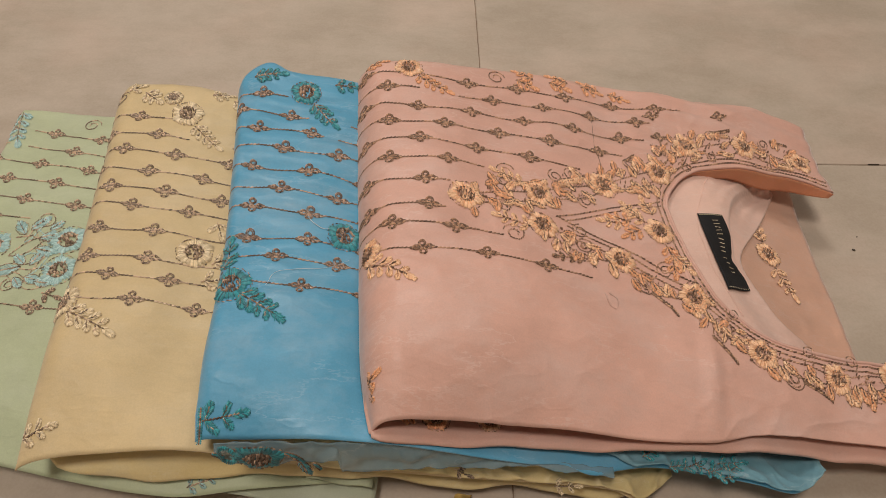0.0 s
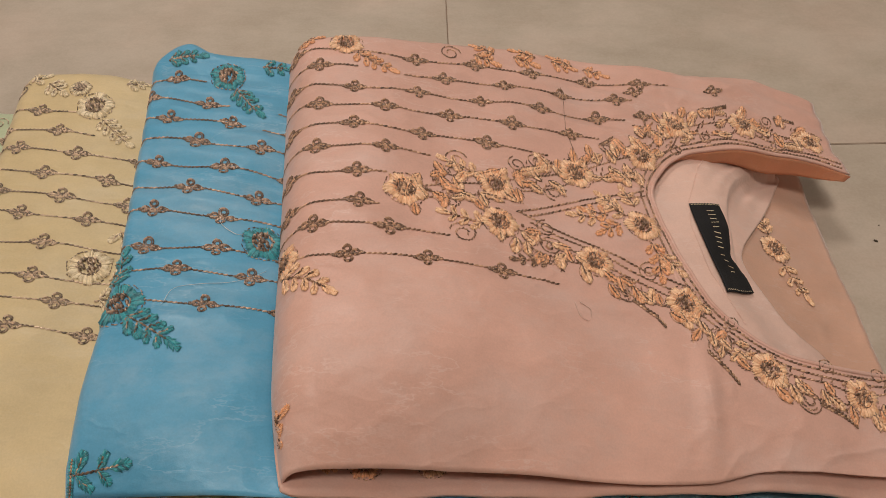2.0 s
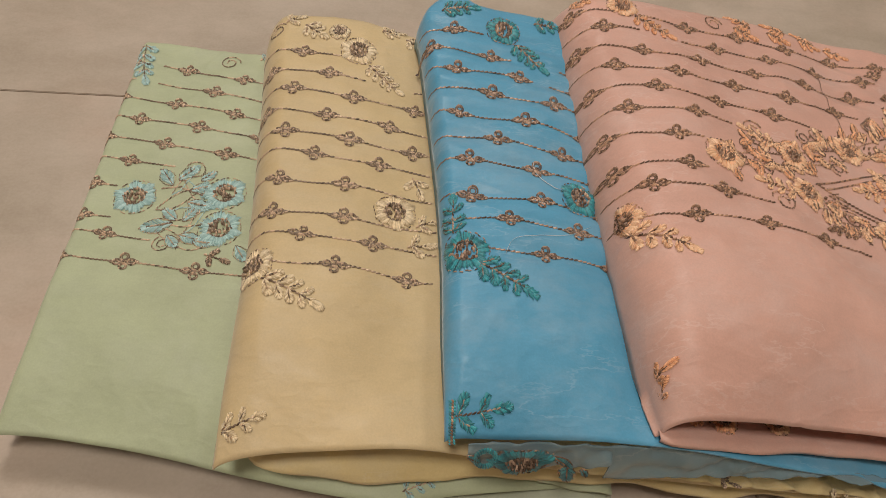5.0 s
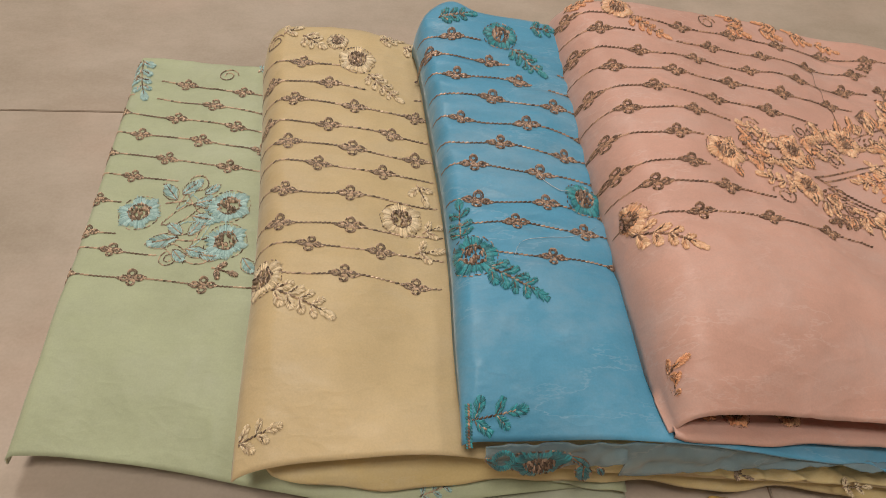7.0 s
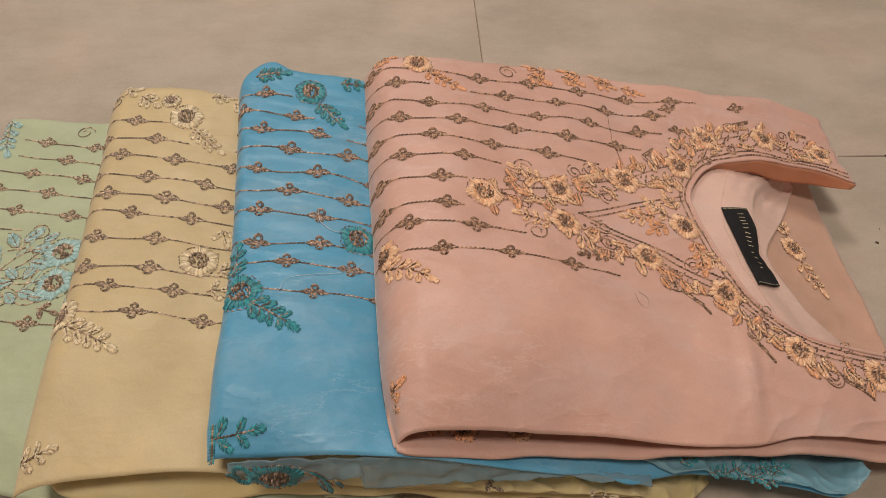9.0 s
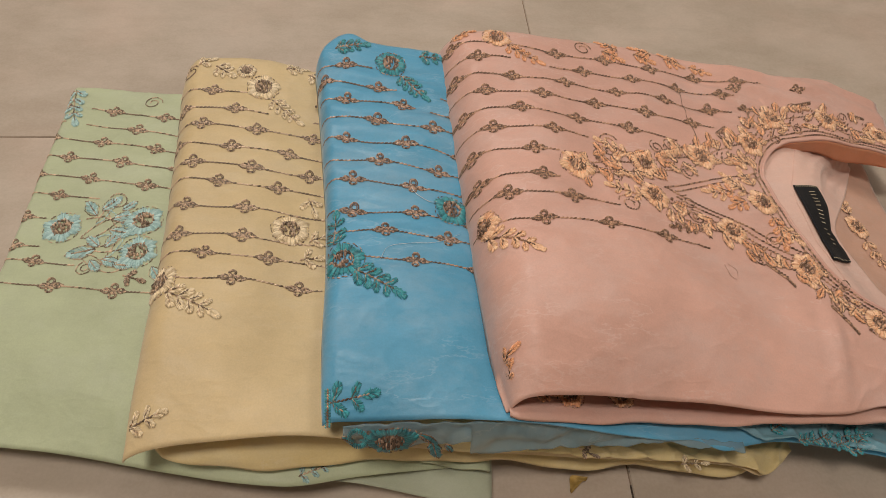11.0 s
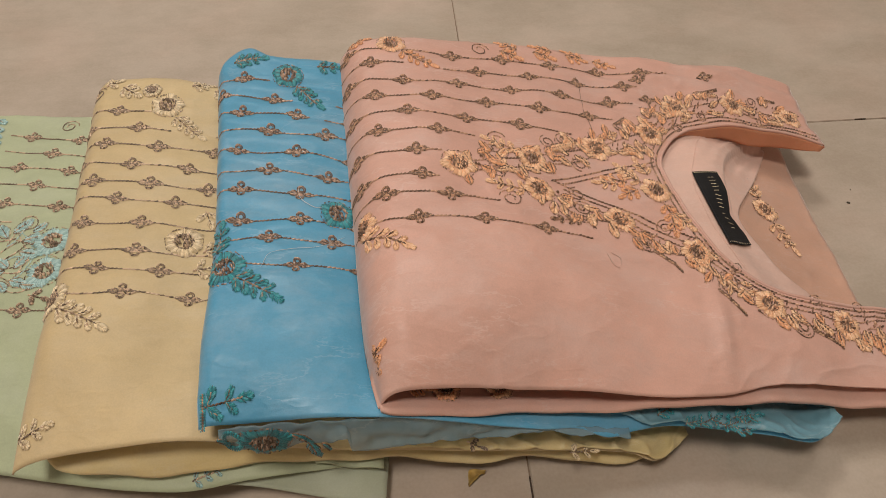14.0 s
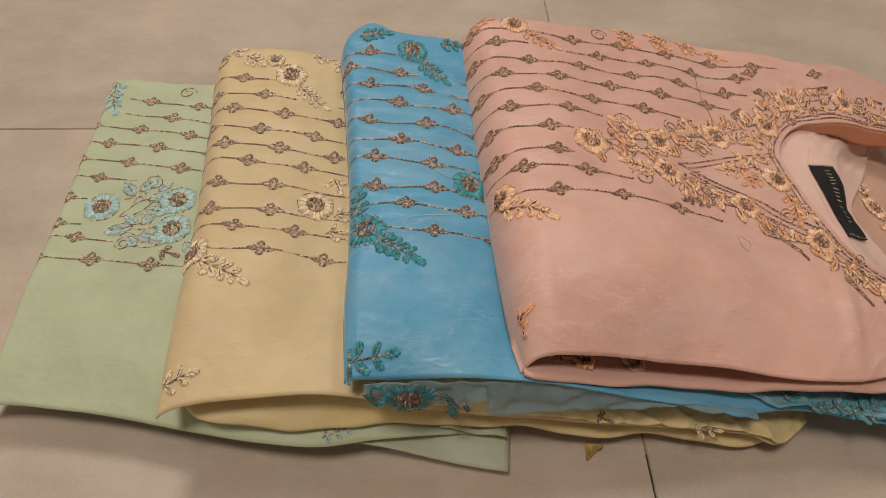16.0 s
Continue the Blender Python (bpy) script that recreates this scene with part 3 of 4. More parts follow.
under(thicken(part("under_fold", under_sheet(-0.0972, 0.318, lambda x: curve(x, (-0.097, -0.3475), (-0.09, -0.3495), (0.0, -0.3435), (0.07, -0.341), (0.13, -0.338), (0.2, -0.334), (0.32, -0.338)), peach_lower, 0.12, 80, 0.0007, 2.0, lambda x: curve(x, (-0.097, -0.006), (-0.088, -0.007), (0.0, -0.007), (0.1, -0.005), (0.2, 0.0))), M_PEACH), 0.0014), peach)
under(part("inner_fold", filling(-0.085, 0.115, lambda x: -0.318, -0.07, lambda x: peach_lower(x) - 0.006, lambda x: max(peach_lower(x) + 0.003, PEACH.zf(x) - 0.004)), M_FACING), peach)


def back_z(x, y):
    """The back of the dress, lying lower inside the neck."""
    return curve(x, (0.10, 0.080), (0.14, 0.078), (0.165, 0.073), (0.19, 0.060), (0.23, 0.037), (0.27, 0.022), (0.30, 0.012)) + crease(x, y, 9.0, 1.2) + 0.05 * (y + 0.16)


under(thicken(part("back_panel", sheet([[(x, y, back_z(x, y)) for y in steps(-0.300, -0.045, 60)] for x in [0.11 + 0.174 * t for t in steps(0, 1, 50)]]), M_PEACH_SHEER, None, "sheer peach organza back"), 0.0008), peach)


# ---- embroidery ----
class Wall:
    """An upright cloth face: its y along x, for stitches given by x and height."""

    def __init__(self, y):
        self.y = y


class Fold:
    """A cloth whose stitches turn down over its rolled edge."""

    def __init__(self, cl, inset):
        self.cl, self.inset = cl, inset

    def spot(self, x, y, h):
        rim = self.cl.xl(y) + self.inset
        over = max(0.0, rim - x)
        return (max(x, rim) - 0.25 * over - (0.8 * h if over else 0.0), y, self.cl.z(max(x, rim), y) - 0.9 * over + (0.4 * h if over else h))


def on_top(cl, inset=0.004):
    return Fold(cl, inset)


class Stitches:
    """Threads laid on a cloth: spindles in plan, lifted on to its surface."""

    def __init__(self, height):
        self.height, self.verts, self.faces = height, [], []

    def spot(self, x, y, h):
        if isinstance(self.height, Fold):
            return self.height.spot(x, y, h)
        if isinstance(self.height, Wall):
            return (x, self.height.y(x) - h, y)
        return (x, y, self.height(x, y) + h)

    def lay(self, x0, y0, x1, y1, w, h):
        """One stitch from one point to the other, w wide and h high."""
        dx, dy = x1 - x0, y1 - y0
        n = math.hypot(dx, dy) or 1e-6
        ox, oy = -dy / n * w / 2, dx / n * w / 2
        k = len(self.verts)
        for t, s, up in ((0, 0, 0.25), (0.22, 1, 0.1), (0.22, 0, 0.85), (0.22, -1, 0.1), (0.75, 1, 0.1), (0.75, 0, 1.0), (0.75, -1, 0.1), (1, 0, 0.2)):
            x, y = x0 + dx * t + ox * s, y0 + dy * t + oy * s
            self.verts.append(self.spot(x, y, h * up + 0.0002))
        self.faces += [(k, k + 2, k + 1), (k, k + 3, k + 2), (k + 1, k + 2, k + 5, k + 4), (k + 2, k + 3, k + 6, k + 5), (k + 7, k + 4, k + 5), (k + 7, k + 5, k + 6)]

    def line(self, points, pitch=0.0028, w=0.0011, h=0.0011, slant=0.0004):
        """A twisted chain of stitches along a line of points."""
        side = 1
        left = 0.0
        for (ax, ay), (bx, by) in zip(points, points[1:]):
            n = math.hypot(bx - ax, by - ay)
            if n < 1e-7:
                continue
            ux, uy = (bx - ax) / n, (by - ay) / n
            s = left
            while s < n:
                x, y = ax + ux * s, ay + uy * s
                a, b = slant * side, pitch * 1.15
                self.lay(x + uy * a, y - ux * a, x + ux * b - uy * a, y + uy * b + ux * a, w, h)
                s += pitch
            left = s - n

    def ring(self, x, y, rx, ry, n, w, h, turn=0.0):
        for i in range(n):
            a, b = turn + math.tau * i / n, turn + math.tau * (i + 1.1) / n
            self.lay(x + rx * math.cos(a), y + ry * math.sin(a), x + rx * math.cos(b), y + ry * math.sin(b), w, h)

    def done(self, name, material, parent, label=""):
        me = bpy.data.meshes.new(name)
        base = parent.matrix_world.translation if parent.parent is None else parent.parent.matrix_world.translation
        me.from_pydata(self.verts, [], self.faces)
        me.materials.append(material)
        me.polygons.foreach_set("use_smooth", [True] * len(me.polygons))
        ob = new(name, me)
        ob.parent = parent
        top = parent if parent.parent is None else parent.parent
        ob.matrix_parent_inverse = Matrix.Translation(top.location).inverted() if parent is top else Matrix()
        if label:
            ob["label"] = label
        return ob


def gold(thing):
    """The metallic thread that a dress is worked with."""
    return T_BRONZE if thing is blue else T_GOLD if thing is peach else T_PALE_GOLD


def motif(thing, height, x, y, turn=0.0, size=1.0, rnd=random):
    """A small four-lobed motif: four corded loops round a knot, drawn out to both ends of the row."""
    st = Stitches(height)
    c, s = math.cos(turn), math.sin(turn)

    def put(u, v):
        return x + 0.92 * size * (u * c - v * s), y + 0.92 * size * (u * s + v * c)

    for u, v, r in ((0, 0.0036, 0.0025), (0, -0.0036, 0.0025), (0.0050, 0, 0.0022), (-0.0050, 0, 0.0022)):
        u, v, r = u + rnd.uniform(-0.0003, 0.0003), v + rnd.uniform(-0.0003, 0.0003), r * rnd.uniform(0.9, 1.12)
        px, py = put(u, v)
        long = 1.3 if v == 0 or abs(u) > 0.002 else 1.1
        for q, w, h in ((1.05, 0.00095, 0.0013), (0.66, 0.0007, 0.0008)):
            n, a0 = (11, rnd.uniform(0, 1)) if q > 1.0 else (8, rnd.uniform(0, 1))
            for k in range(n):
                a, b = a0 + math.tau * k / n, a0 + math.tau * (k + 1.25) / n
                st.lay(*put(u + r * q * long * math.cos(a), v + r * q * math.sin(a)), *put(u + r * q * 0.94 * long * math.cos(b), v + r * q * 0.94 * math.sin(b)), w * size, h * rnd.uniform(0.75, 1.2))
    for _ in range(5):
        u, v, a = rnd.gauss(0, 0.0012), rnd.gauss(0, 0.0009), rnd.uniform(-0.8, 0.8)
        st.lay(*put(u - 0.0012 * math.cos(a), v - 0.0012 * math.sin(a)), *put(u + 0.0012 * math.cos(a), v + 0.0012 * math.sin(a)), 0.0008, 0.0015)
    for k in (-1, 1):
        for v in (-0.0009, 0.0009):
            st.lay(*put(k * 0.0074, v), *put(k * 0.0098, 0), 0.0010, 0.0014)
    return st.done("embroidered_motif", gold(thing), thing)


def flower(thing, height, x, y, r, petal, ring, rnd, centre=None, squash=1.0):
    """A satin-stitched flower: petal threads, an inner ring and a knotted gold centre."""
    st = Stitches(height)
    lobes, phase = rnd.choice((5, 6)), rnd.uniform(0, 6)
    n = 92
    for i in range(n):
        a = math.tau * (i + rnd.uniform(-0.2, 0.2)) / n
        rr = r * (0.92 + 0.10 * math.cos(lobes * a + phase) + rnd.uniform(-0.10, 0.09))
        q = 0.42 * r * rnd.uniform(0.9, 1.1)
        st.lay(x + q * math.cos(a), y + q * math.sin(a) * squash, x + rr * math.cos(a), y + rr * math.sin(a) * squash, r * 0.066, 0.0013 + rnd.uniform(0, 0.0009))
    ob = st.done("embroidered_flower", petal, thing)
    if ring:
        st = Stitches(height)
        for i in range(24):
            a = math.tau * (i + rnd.uniform(-0.3, 0.3)) / 24
            st.lay(x + 0.36 * r * math.cos(a), y + 0.36 * r * math.sin(a) * squash, x + r * rnd.uniform(0.58, 0.76) * math.cos(a), y + r * rnd.uniform(0.58, 0.76) * math.sin(a) * squash, r * 0.11, 0.0021)
        st.done("inner_petals", ring, ob)
    st = Stitches(height)
    for i in range(44):
        a, d = rnd.uniform(0, math.tau), r * 0.46 * math.sqrt(rnd.random())
        cx, cy, b = x + d * math.cos(a), y + d * math.sin(a) * squash, rnd.uniform(0, math.tau)
        st.lay(cx, cy, cx + 0.0024 * math.cos(b), cy + 0.0024 * math.sin(b), 0.0011, 0.0030)
    st.ring(x, y, r * 0.48, r * 0.48 * squash, 16, 0.0010, 0.0026)
    st.done("flower_centre", centre or gold(thing), ob)
    edge_line = Stitches(height)
    for i in range(30):
        a, d = math.tau * (i + rnd.uniform(-0.3, 0.3)) / 30, r * rnd.uniform(0.90, 0.99)
        edge_line.lay(x + d * math.cos(a), y + d * math.sin(a) * squash, x + d * math.cos(a + 0.17), y + d * math.sin(a + 0.17) * squash, 0.0006, 0.0010)
    edge_line.done("petal_outline", centre or gold(thing), ob)
    return ob


def leaf_stitches(st, x, y, angle, length, width, rnd, n=7):
    """Slanted satin stitches on both sides of a midrib."""
    c, s = math.cos(angle), math.sin(angle)
    for i in range(n):
        t = (i + 0.3) / n
        half = width / 2 * math.sin(math.pi * min(t * 0.9 + 0.12, 1.0)) ** 0.8 * rnd.uniform(0.72, 1.18)
        for k in (-1, 1):
            u0, u1, v1 = length * t * 0.92, min(length * (t + 0.24), length * 1.04), k * half
            st.lay(x + u0 * c, y + u0 * s, x + u1 * c - v1 * s, y + u1 * s + v1 * c, min(0.00085, length / n * 1.0), 0.0011 + rnd.uniform(0, 0.0008))


def leaf_outline(st, x, y, angle, length, width):
    """Fine gold stitches round a leaf and along its midrib."""
    c, s = math.cos(angle), math.sin(angle)
    for k in (-1, 1):
        pts = []
        for t in steps(0, 1, 6):
            u, v = length * 1.06 * t, k * (width * 0.56 * math.sin(math.pi * t) ** 0.8)
            pts.append((x + u * c - v * s, y + u * s + v * c))
        st.line(pts, 0.0020, 0.0005, 0.0009, 0.0002)
    st.line([(x, y), (x + length * 0.8 * c, y + length * 0.8 * s)], 0.0024, 0.0006, 0.0021)


def spray(thing, height, x, y, angle, length, pairs, thread, rnd, size=1.0, bend=0.0, vein=None):
    """A leafy sprig: leaves in pairs along a bent gold stem."""
    st, stem = Stitches(height), Stitches(height)
    pts = []
    for i in range(pairs * 4 + 1):
        t = i / (pairs * 4)
        a = angle + bend * t
        pts.append((x + length * t * math.cos(a), y + length * t * math.sin(a)))
    for i in range(pairs):
        px, py = pts[1 + i * 4]
        a = angle + bend * i / pairs * 2
        k = 1 - 0.35 * i / pairs
        for side in (-1, 1):
            leaf_stitches(st, px, py, a + side * rnd.uniform(0.75, 1.05), 0.0108 * size * k, 0.0062 * size * k, rnd, 13)
            b = a + side * 0.9
            for d in (0.0005, 0.0028, 0.0050):
                q, j = d * size * k, rnd.uniform(-0.5, 0.5)
                stem.lay(px + q * math.cos(b), py + q * math.sin(b), px + q * math.cos(b) + 0.0030 * size * k * math.cos(b + j), py + q * math.sin(b) + 0.0030 * size * k * math.sin(b + j), 0.0007, 0.0022)
    leaf_stitches(st, *pts[-2], angle + bend * 2, 0.0112 * size, 0.0060 * size, rnd, 13)
    ob = st.done("embroidered_sprig", thread, thing)
    stem.line(pts, 0.0024, 0.0009, 0.0018)
    stem.done("stem", vein or gold(thing), ob)
    return ob


def curl(thing, height, x, y, r, turn, thread, rnd, flip=1):
    """A small scroll of chain stitch."""
    st = Stitches(height)
    pts = [(x + r * (1 - 0.75 * t) * math.cos(turn + flip * 9.5 * t), y + r * (1 - 0.75 * t) * math.sin(turn + flip * 9.5 * t)) for t in steps(0, 1, 36)]
    st.line(pts, 0.0020, 0.0009, 0.0010, 0.0003)
    return st.done("embroidered_scroll", thread, thing)


def chain(thing, height, pts, w=0.0011, h=0.0011, name="chain_stitch_line", thread=None):
    st = Stitches(height)
    st.line(pts, 0.0028, w, h)
    return st.done(name, thread or gold(thing), thing)


def chain_rows(thing, cl, rows, x_end, pitch, tilt, skip, rnd, rise=lambda x, r: 0.0):
    """Rows of chain stitch with gold motifs at an even pitch. rows: (y, first motif's x)."""
    for r, (y0, xm) in enumerate(rows):
        x1 = x_end[r] if isinstance(x_end, (list, tuple)) else x_end
        ref = xm

        def at(x):
            return y0 + tilt(r) * (x - ref) + rise(x, r) + 0.0007 * math.sin(90 * x + 2 * r)

        xs = [x for x in (xm + pitch * i for i in range(-1, 12)) if cl.xl(at(xm)) + 0.003 < x < x1]
        xs = [x + rnd.uniform(-0.0006, 0.0006) for x in xs if not any(abs(x - sx) < 0.013 and abs(at(x) - sy) < 0.014 for sx, sy in skip)]
        for x in xs:
            slope = (at(x + 0.004) - at(x - 0.004)) / 0.008
            motif(thing, cl.z, x, at(x), math.atan(slope) + rnd.uniform(-0.1, 0.1), rnd.uniform(0.94, 1.08), rnd)
        x0 = cl.xl(at(xm)) + 0.0012
        run = []
        for x in steps(x0, x1, int((x1 - x0) / 0.0028)):
            if any(math.hypot(x - sx, at(x) - sy) < 0.0115 for sx, sy in skip):
                if len(run) > 1:
                    chain(thing, cl.z, run)
                run = []
            else:
                run.append((x, at(x)))
        if len(run) > 1:
            chain(thing, cl.z, run)


R = random.Random(11)
FL = 0.0135

# green dress
gf = [(-0.4077, -0.1655), (-0.3479, -0.1627), (-0.3463, -0.1927)]
chain_rows(green, GREEN, G_ROWS,
           [-0.318, -0.318, -0.318, -0.318, -0.318, -0.388, -0.424, -0.420, -0.392, -0.318], 0.0445, lambda r: -0.24 + 0.011 * r, gf + [(-0.428, -0.030), (-0.425, -0.045)], R)
for x, y in gf:
    flower(green, GREEN.z, x, y, FL * 1.09, T_AQUA, None, R)
for x, y, a, n in ((-0.384, -0.156, 2.2, 0.016), (-0.381, -0.152, 0.9, 0.016), (-0.372, -0.160, 0.2, 0.014), (-0.372, -0.170, -0.3, 0.015), (-0.366, -0.152, 0.8, 0.012), (-0.378, -0.187, 3.4, 0.02), (-0.376, -0.185, 2.4, 0.013),
                   (-0.372, -0.186, 1.0, 0.014), (-0.372, -0.197, -0.4, 0.015), (-0.380, -0.197, -0.9, 0.013), (-0.362, -0.203, -0.2, 0.013), (-0.334, -0.206, -1.0, 0.014)):
    st = Stitches(GREEN.z)
    leaf_stitches(st, x, y, a, n, n * 0.58, R, 12)
    leaf = st.done("embroidered_leaf", T_AQUA, green)
    st = Stitches(GREEN.z)
    leaf_outline(st, x, y, a, n, n * 0.55)
    st.done("leaf_outline", T_PALE_GOLD, leaf)
chain(green, GREEN.z, [(-0.392, -0.158), (-0.38, -0.157), (-0.365, -0.163), (-0.36, -0.163)])
chain(green, GREEN.z, [(-0.385, -0.187), (-0.372, -0.19), (-0.36, -0.189)])
for i, (x0, y0, x1, y1, bow) in enumerate(((-0.392, -0.176, -0.366, -0.160, 0.006), (-0.386, -0.181, -0.362, -0.178, -0.005), (-0.378, -0.150, -0.360, -0.172, 0.004), (-0.374, -0.204, -0.352, -0.206, 0.005), (-0.384, -0.163, -0.372, -0.146, 0.004),
                                           (-0.370, -0.196, -0.358, -0.176, -0.004), (-0.388, -0.193, -0.370, -0.201, 0.004))):
    for side in (-1, 1):
        run = [(x0 + (x1 - x0) * t, y0 + (y1 - y0) * t + side * bow * math.sin(math.pi * t)) for t in steps(0, 1, 12)]
        chain(green, GREEN.z, run, 0.0008, 0.0010, "embroidered_tendril", T_AQUA if (i + side) % 3 == 0 else T_PALE_GOLD)
    leaf = Stitches(GREEN.z)
    leaf_stitches(leaf, x1, y1, math.atan2(y1 - y0, x1 - x0) + 0.4, 0.0085, 0.005, R, 8)
    leaf.done("embroidered_leaf", T_AQUA, green)
curl(green, GREEN.z, -0.3815, -0.2045, 0.0065, 2.0, T_PALE_GOLD, R)
curl(green, GREEN.z, -0.366, -0.031, 0.008, 0.0, T_PALE_GOLD, R)
curl(green, GREEN.z, -0.3715, -0.1425, 0.008, 2.6, T_PALE_GOLD, R, -1)
spray(green, GREEN.z, -0.4345, -0.012, -1.55, 0.036, 4, T_AQUA, R, 1.05, 0.15)
spray(green, GREEN.z, -0.344, -0.026, 0.6, 0.012, 1, T_AQUA, R, 0.8)
spray(green, GREEN.z, -0.3525, -0.2135, -0.35, 0.014, 1, T_PALE_GOLD, R, 0.7)
spray(green, GREEN.z, -0.223, -0.3515, 0.35, 0.020, 3, T_AQUA, R, 0.6)

# yellow dress
yf_ = [(-0.2635, -0.0629), (-0.2327, -0.2014)]
chain_rows(yellow, YELLOW, Y_ROWS,
           [-0.277, -0.212, -0.212, -0.212, -0.212, -0.212, -0.21, -0.21, -0.21, -0.21], 0.0415, lambda r: -0.11 + 0.009 * r, yf_ + [(-0.2465, -0.0856), (-0.236, -0.096), (-0.316, -0.247)], R)
for x, y in yf_:
    flower(yellow, YELLOW.z, x, y, FL, T_IVORY, None, R)
flower(yellow, on_top(YELLOW, 0.006), -0.3125, -0.2475, FL * 0.95, T_IVORY, None, R)
flower(yellow, YELLOW.z, -0.2780, -0.0455, 0.008, T_IVORY, None, R)
spray(yellow, YELLOW.z, -0.3055, -0.2575, -0.33, 0.030, 4, T_IVORY, R, 1.05, -0.1)
spray(yellow, YELLOW.z, -0.2555, -0.0760, -0.85, 0.026, 4, T_IVORY, R, 0.85, 0.1)
spray(yellow, YELLOW.z, -0.3035, -0.0385, -0.7, 0.014, 2, T_IVORY, R, 0.95)
spray(yellow, YELLOW.z, -0.2300, -0.0390, -0.5, 0.014, 2, T_IVORY, R, 0.9)
spray(yellow, YELLOW.z, -0.2225, -0.1700, -1.2, 0.012, 1, T_IVORY, R, 0.9)
spray(yellow, YELLOW.z, -0.2250, -0.2250, 0.15, 0.012, 1, T_IVORY, R, 0.9)
spray(yellow, YELLOW.z, -0.2200, -0.2100, 0.4, 0.010, 1, T_IVORY, R, 0.8)
spray(yellow, on_top(YELLOW, 0.006), -0.3190, -0.3370, 0.30, 0.018, 2, T_IVORY, R, 0.85)
curl(yellow, YELLOW.z, -0.3235, -0.0420, 0.007, 0.5, T_PALE_GOLD, R)
spray(yellow, YELLOW.z, -0.3180, -0.0360, 0.5, 0.010, 1, T_IVORY, R, 0.8)
spray(yellow, YELLOW.z, -0.2480, -0.0370, 0.3, 0.012, 2, T_IVORY, R, 0.8)
spray(yellow, lambda x, y: YELLOW.z(x, y) + 0.0050, 0.022, -0.3535, 0.05, 0.016, 2, T_IVORY, R, 0.6)
spray(yellow, lambda x, y: YELLOW.z(x, y) + 0.0050, -0.045, -0.3440, -0.4, 0.012, 1, T_PALE_GOLD, R, 0.5)

# blue dress
bf_ = [(-0.1624, -0.0611), (-0.1221, -0.2015), (-0.1935, -0.2493)]
chain_rows(blue, BLUE, B_ROWS,
           [-0.178, -0.105, -0.105, -0.105, -0.105, -0.105, -0.105, -0.105, -0.105, -0.102], 0.0415, lambda r: -0.14 + 0.013 * r, bf_ + [(-0.1455, -0.0876), (-0.137, -0.098)], R)
for x, y in bf_:
    flower(blue, on_top(BLUE), x, y, FL * (1.05 if y < -0.21 else 0.92), T_TEAL, None, R)
spray(blue, BLUE.z, -0.1870, -0.2570, -0.50, 0.028, 4, T_TEAL, R, 1.05, -0.05)
spray(blue, on_top(BLUE), -0.2000, -0.2370, 1.55, 0.022, 3, T_TEAL, R, 0.9)
spray(blue, BLUE.z, -0.1550, -0.0730, -1.0, 0.026, 4, T_TEAL, R, 0.9, 0.1)
spray(blue, BLUE.z, -0.2060, -0.0470, 0.15, 0.020, 3, T_TEAL, R, 0.9)
spray(blue, BLUE.z, -0.1400, -0.0500, 0.1, 0.016, 2, T_TEAL, R, 0.9)
spray(blue, on_top(BLUE, 0.005), -0.2005, -0.3380, 0.16, 0.022, 2, T_TEAL, R, 1.0)
for off, thread in ((0.0, T_TEAL), (0.0011, T_GOLD), (0.0022, T_TEAL)):
    st = Stitches(on_top(BLUE, 0.003))
    st.line([(-0.2015 + off, -0.330 - 0.019 * t) for t in steps(0, 1, 12)], 0.0014, 0.0010, 0.0012, 0.0006)
    st.done("edge_stitching", thread, blue)
for x, y, a, n, size in ((0.080, -0.3375, 0.5, 0.012, 0.8), (0.098, -0.3430, 0.2, 0.010, 0.6), (0.108, -0.3435, 0.4, 0.016, 0.75), (0.118, -0.3390, -0.5, 0.014, 0.7),
                         (0.128, -0.3440, 0.3, 0.016, 0.85), (0.134, -0.3380, 0.1, 0.018, 0.85), (0.140, -0.3445, 0.6, 0.012, 0.8), (0.132, -0.3480, 0.1, 0.012, 0.6)):
    spray(blue, lambda x, y: BLUE.z(x, y) + 0.0060, x, y - 0.003, a, n, 2, T_TEAL, R, 0.85 * size)


# peach dress
pf = [(-0.0362, -0.181), (-0.0786, -0.0443)]
chain_rows(peach, PEACH, P_ROWS,
           [0.165, 0.130, 0.120, 0.098, 0.056, -0.022, -0.048, -0.052, -0.012, 0.05], 0.0428, lambda r: 0.0, pf + [(-0.0604, -0.0665), (-0.05, -0.072)], R, peach_rise)
for x, y in ((0.2026, -0.0305), (0.1346, -0.0431), (0.1369, -0.0702)):
    motif(peach, PEACH.z, x, y, 0.2, 0.95, R)
def in_neck(x, y):
    """Whether a place lies in the open neck or on its edge."""
    if x < NECK_X - 0.009:
        return False
    s = math.sqrt(max(x - NECK_X, 0.0))
    return neck_low(s / math.sqrt(0.19))[1] - 0.0092 < y < neck_high(s / math.sqrt(0.177))[1] + 0.0092


def on_slit(x, y):
    """Whether a place lies on the stitched lines of the slit."""
    for ax, ay, bx, by in ((0.1240, -0.1450, 0.0340, -0.1825), (0.0340, -0.1825, 0.1300, -0.2235)):
        t = min(max(((x - ax) * (bx - ax) + (y - ay) * (by - ay)) / ((bx - ax) ** 2 + (by - ay) ** 2), 0.0), 1.0)
        if math.hypot(x - ax - t * (bx - ax), y - ay - t * (by - ay)) < 0.005:
            return True
    return False


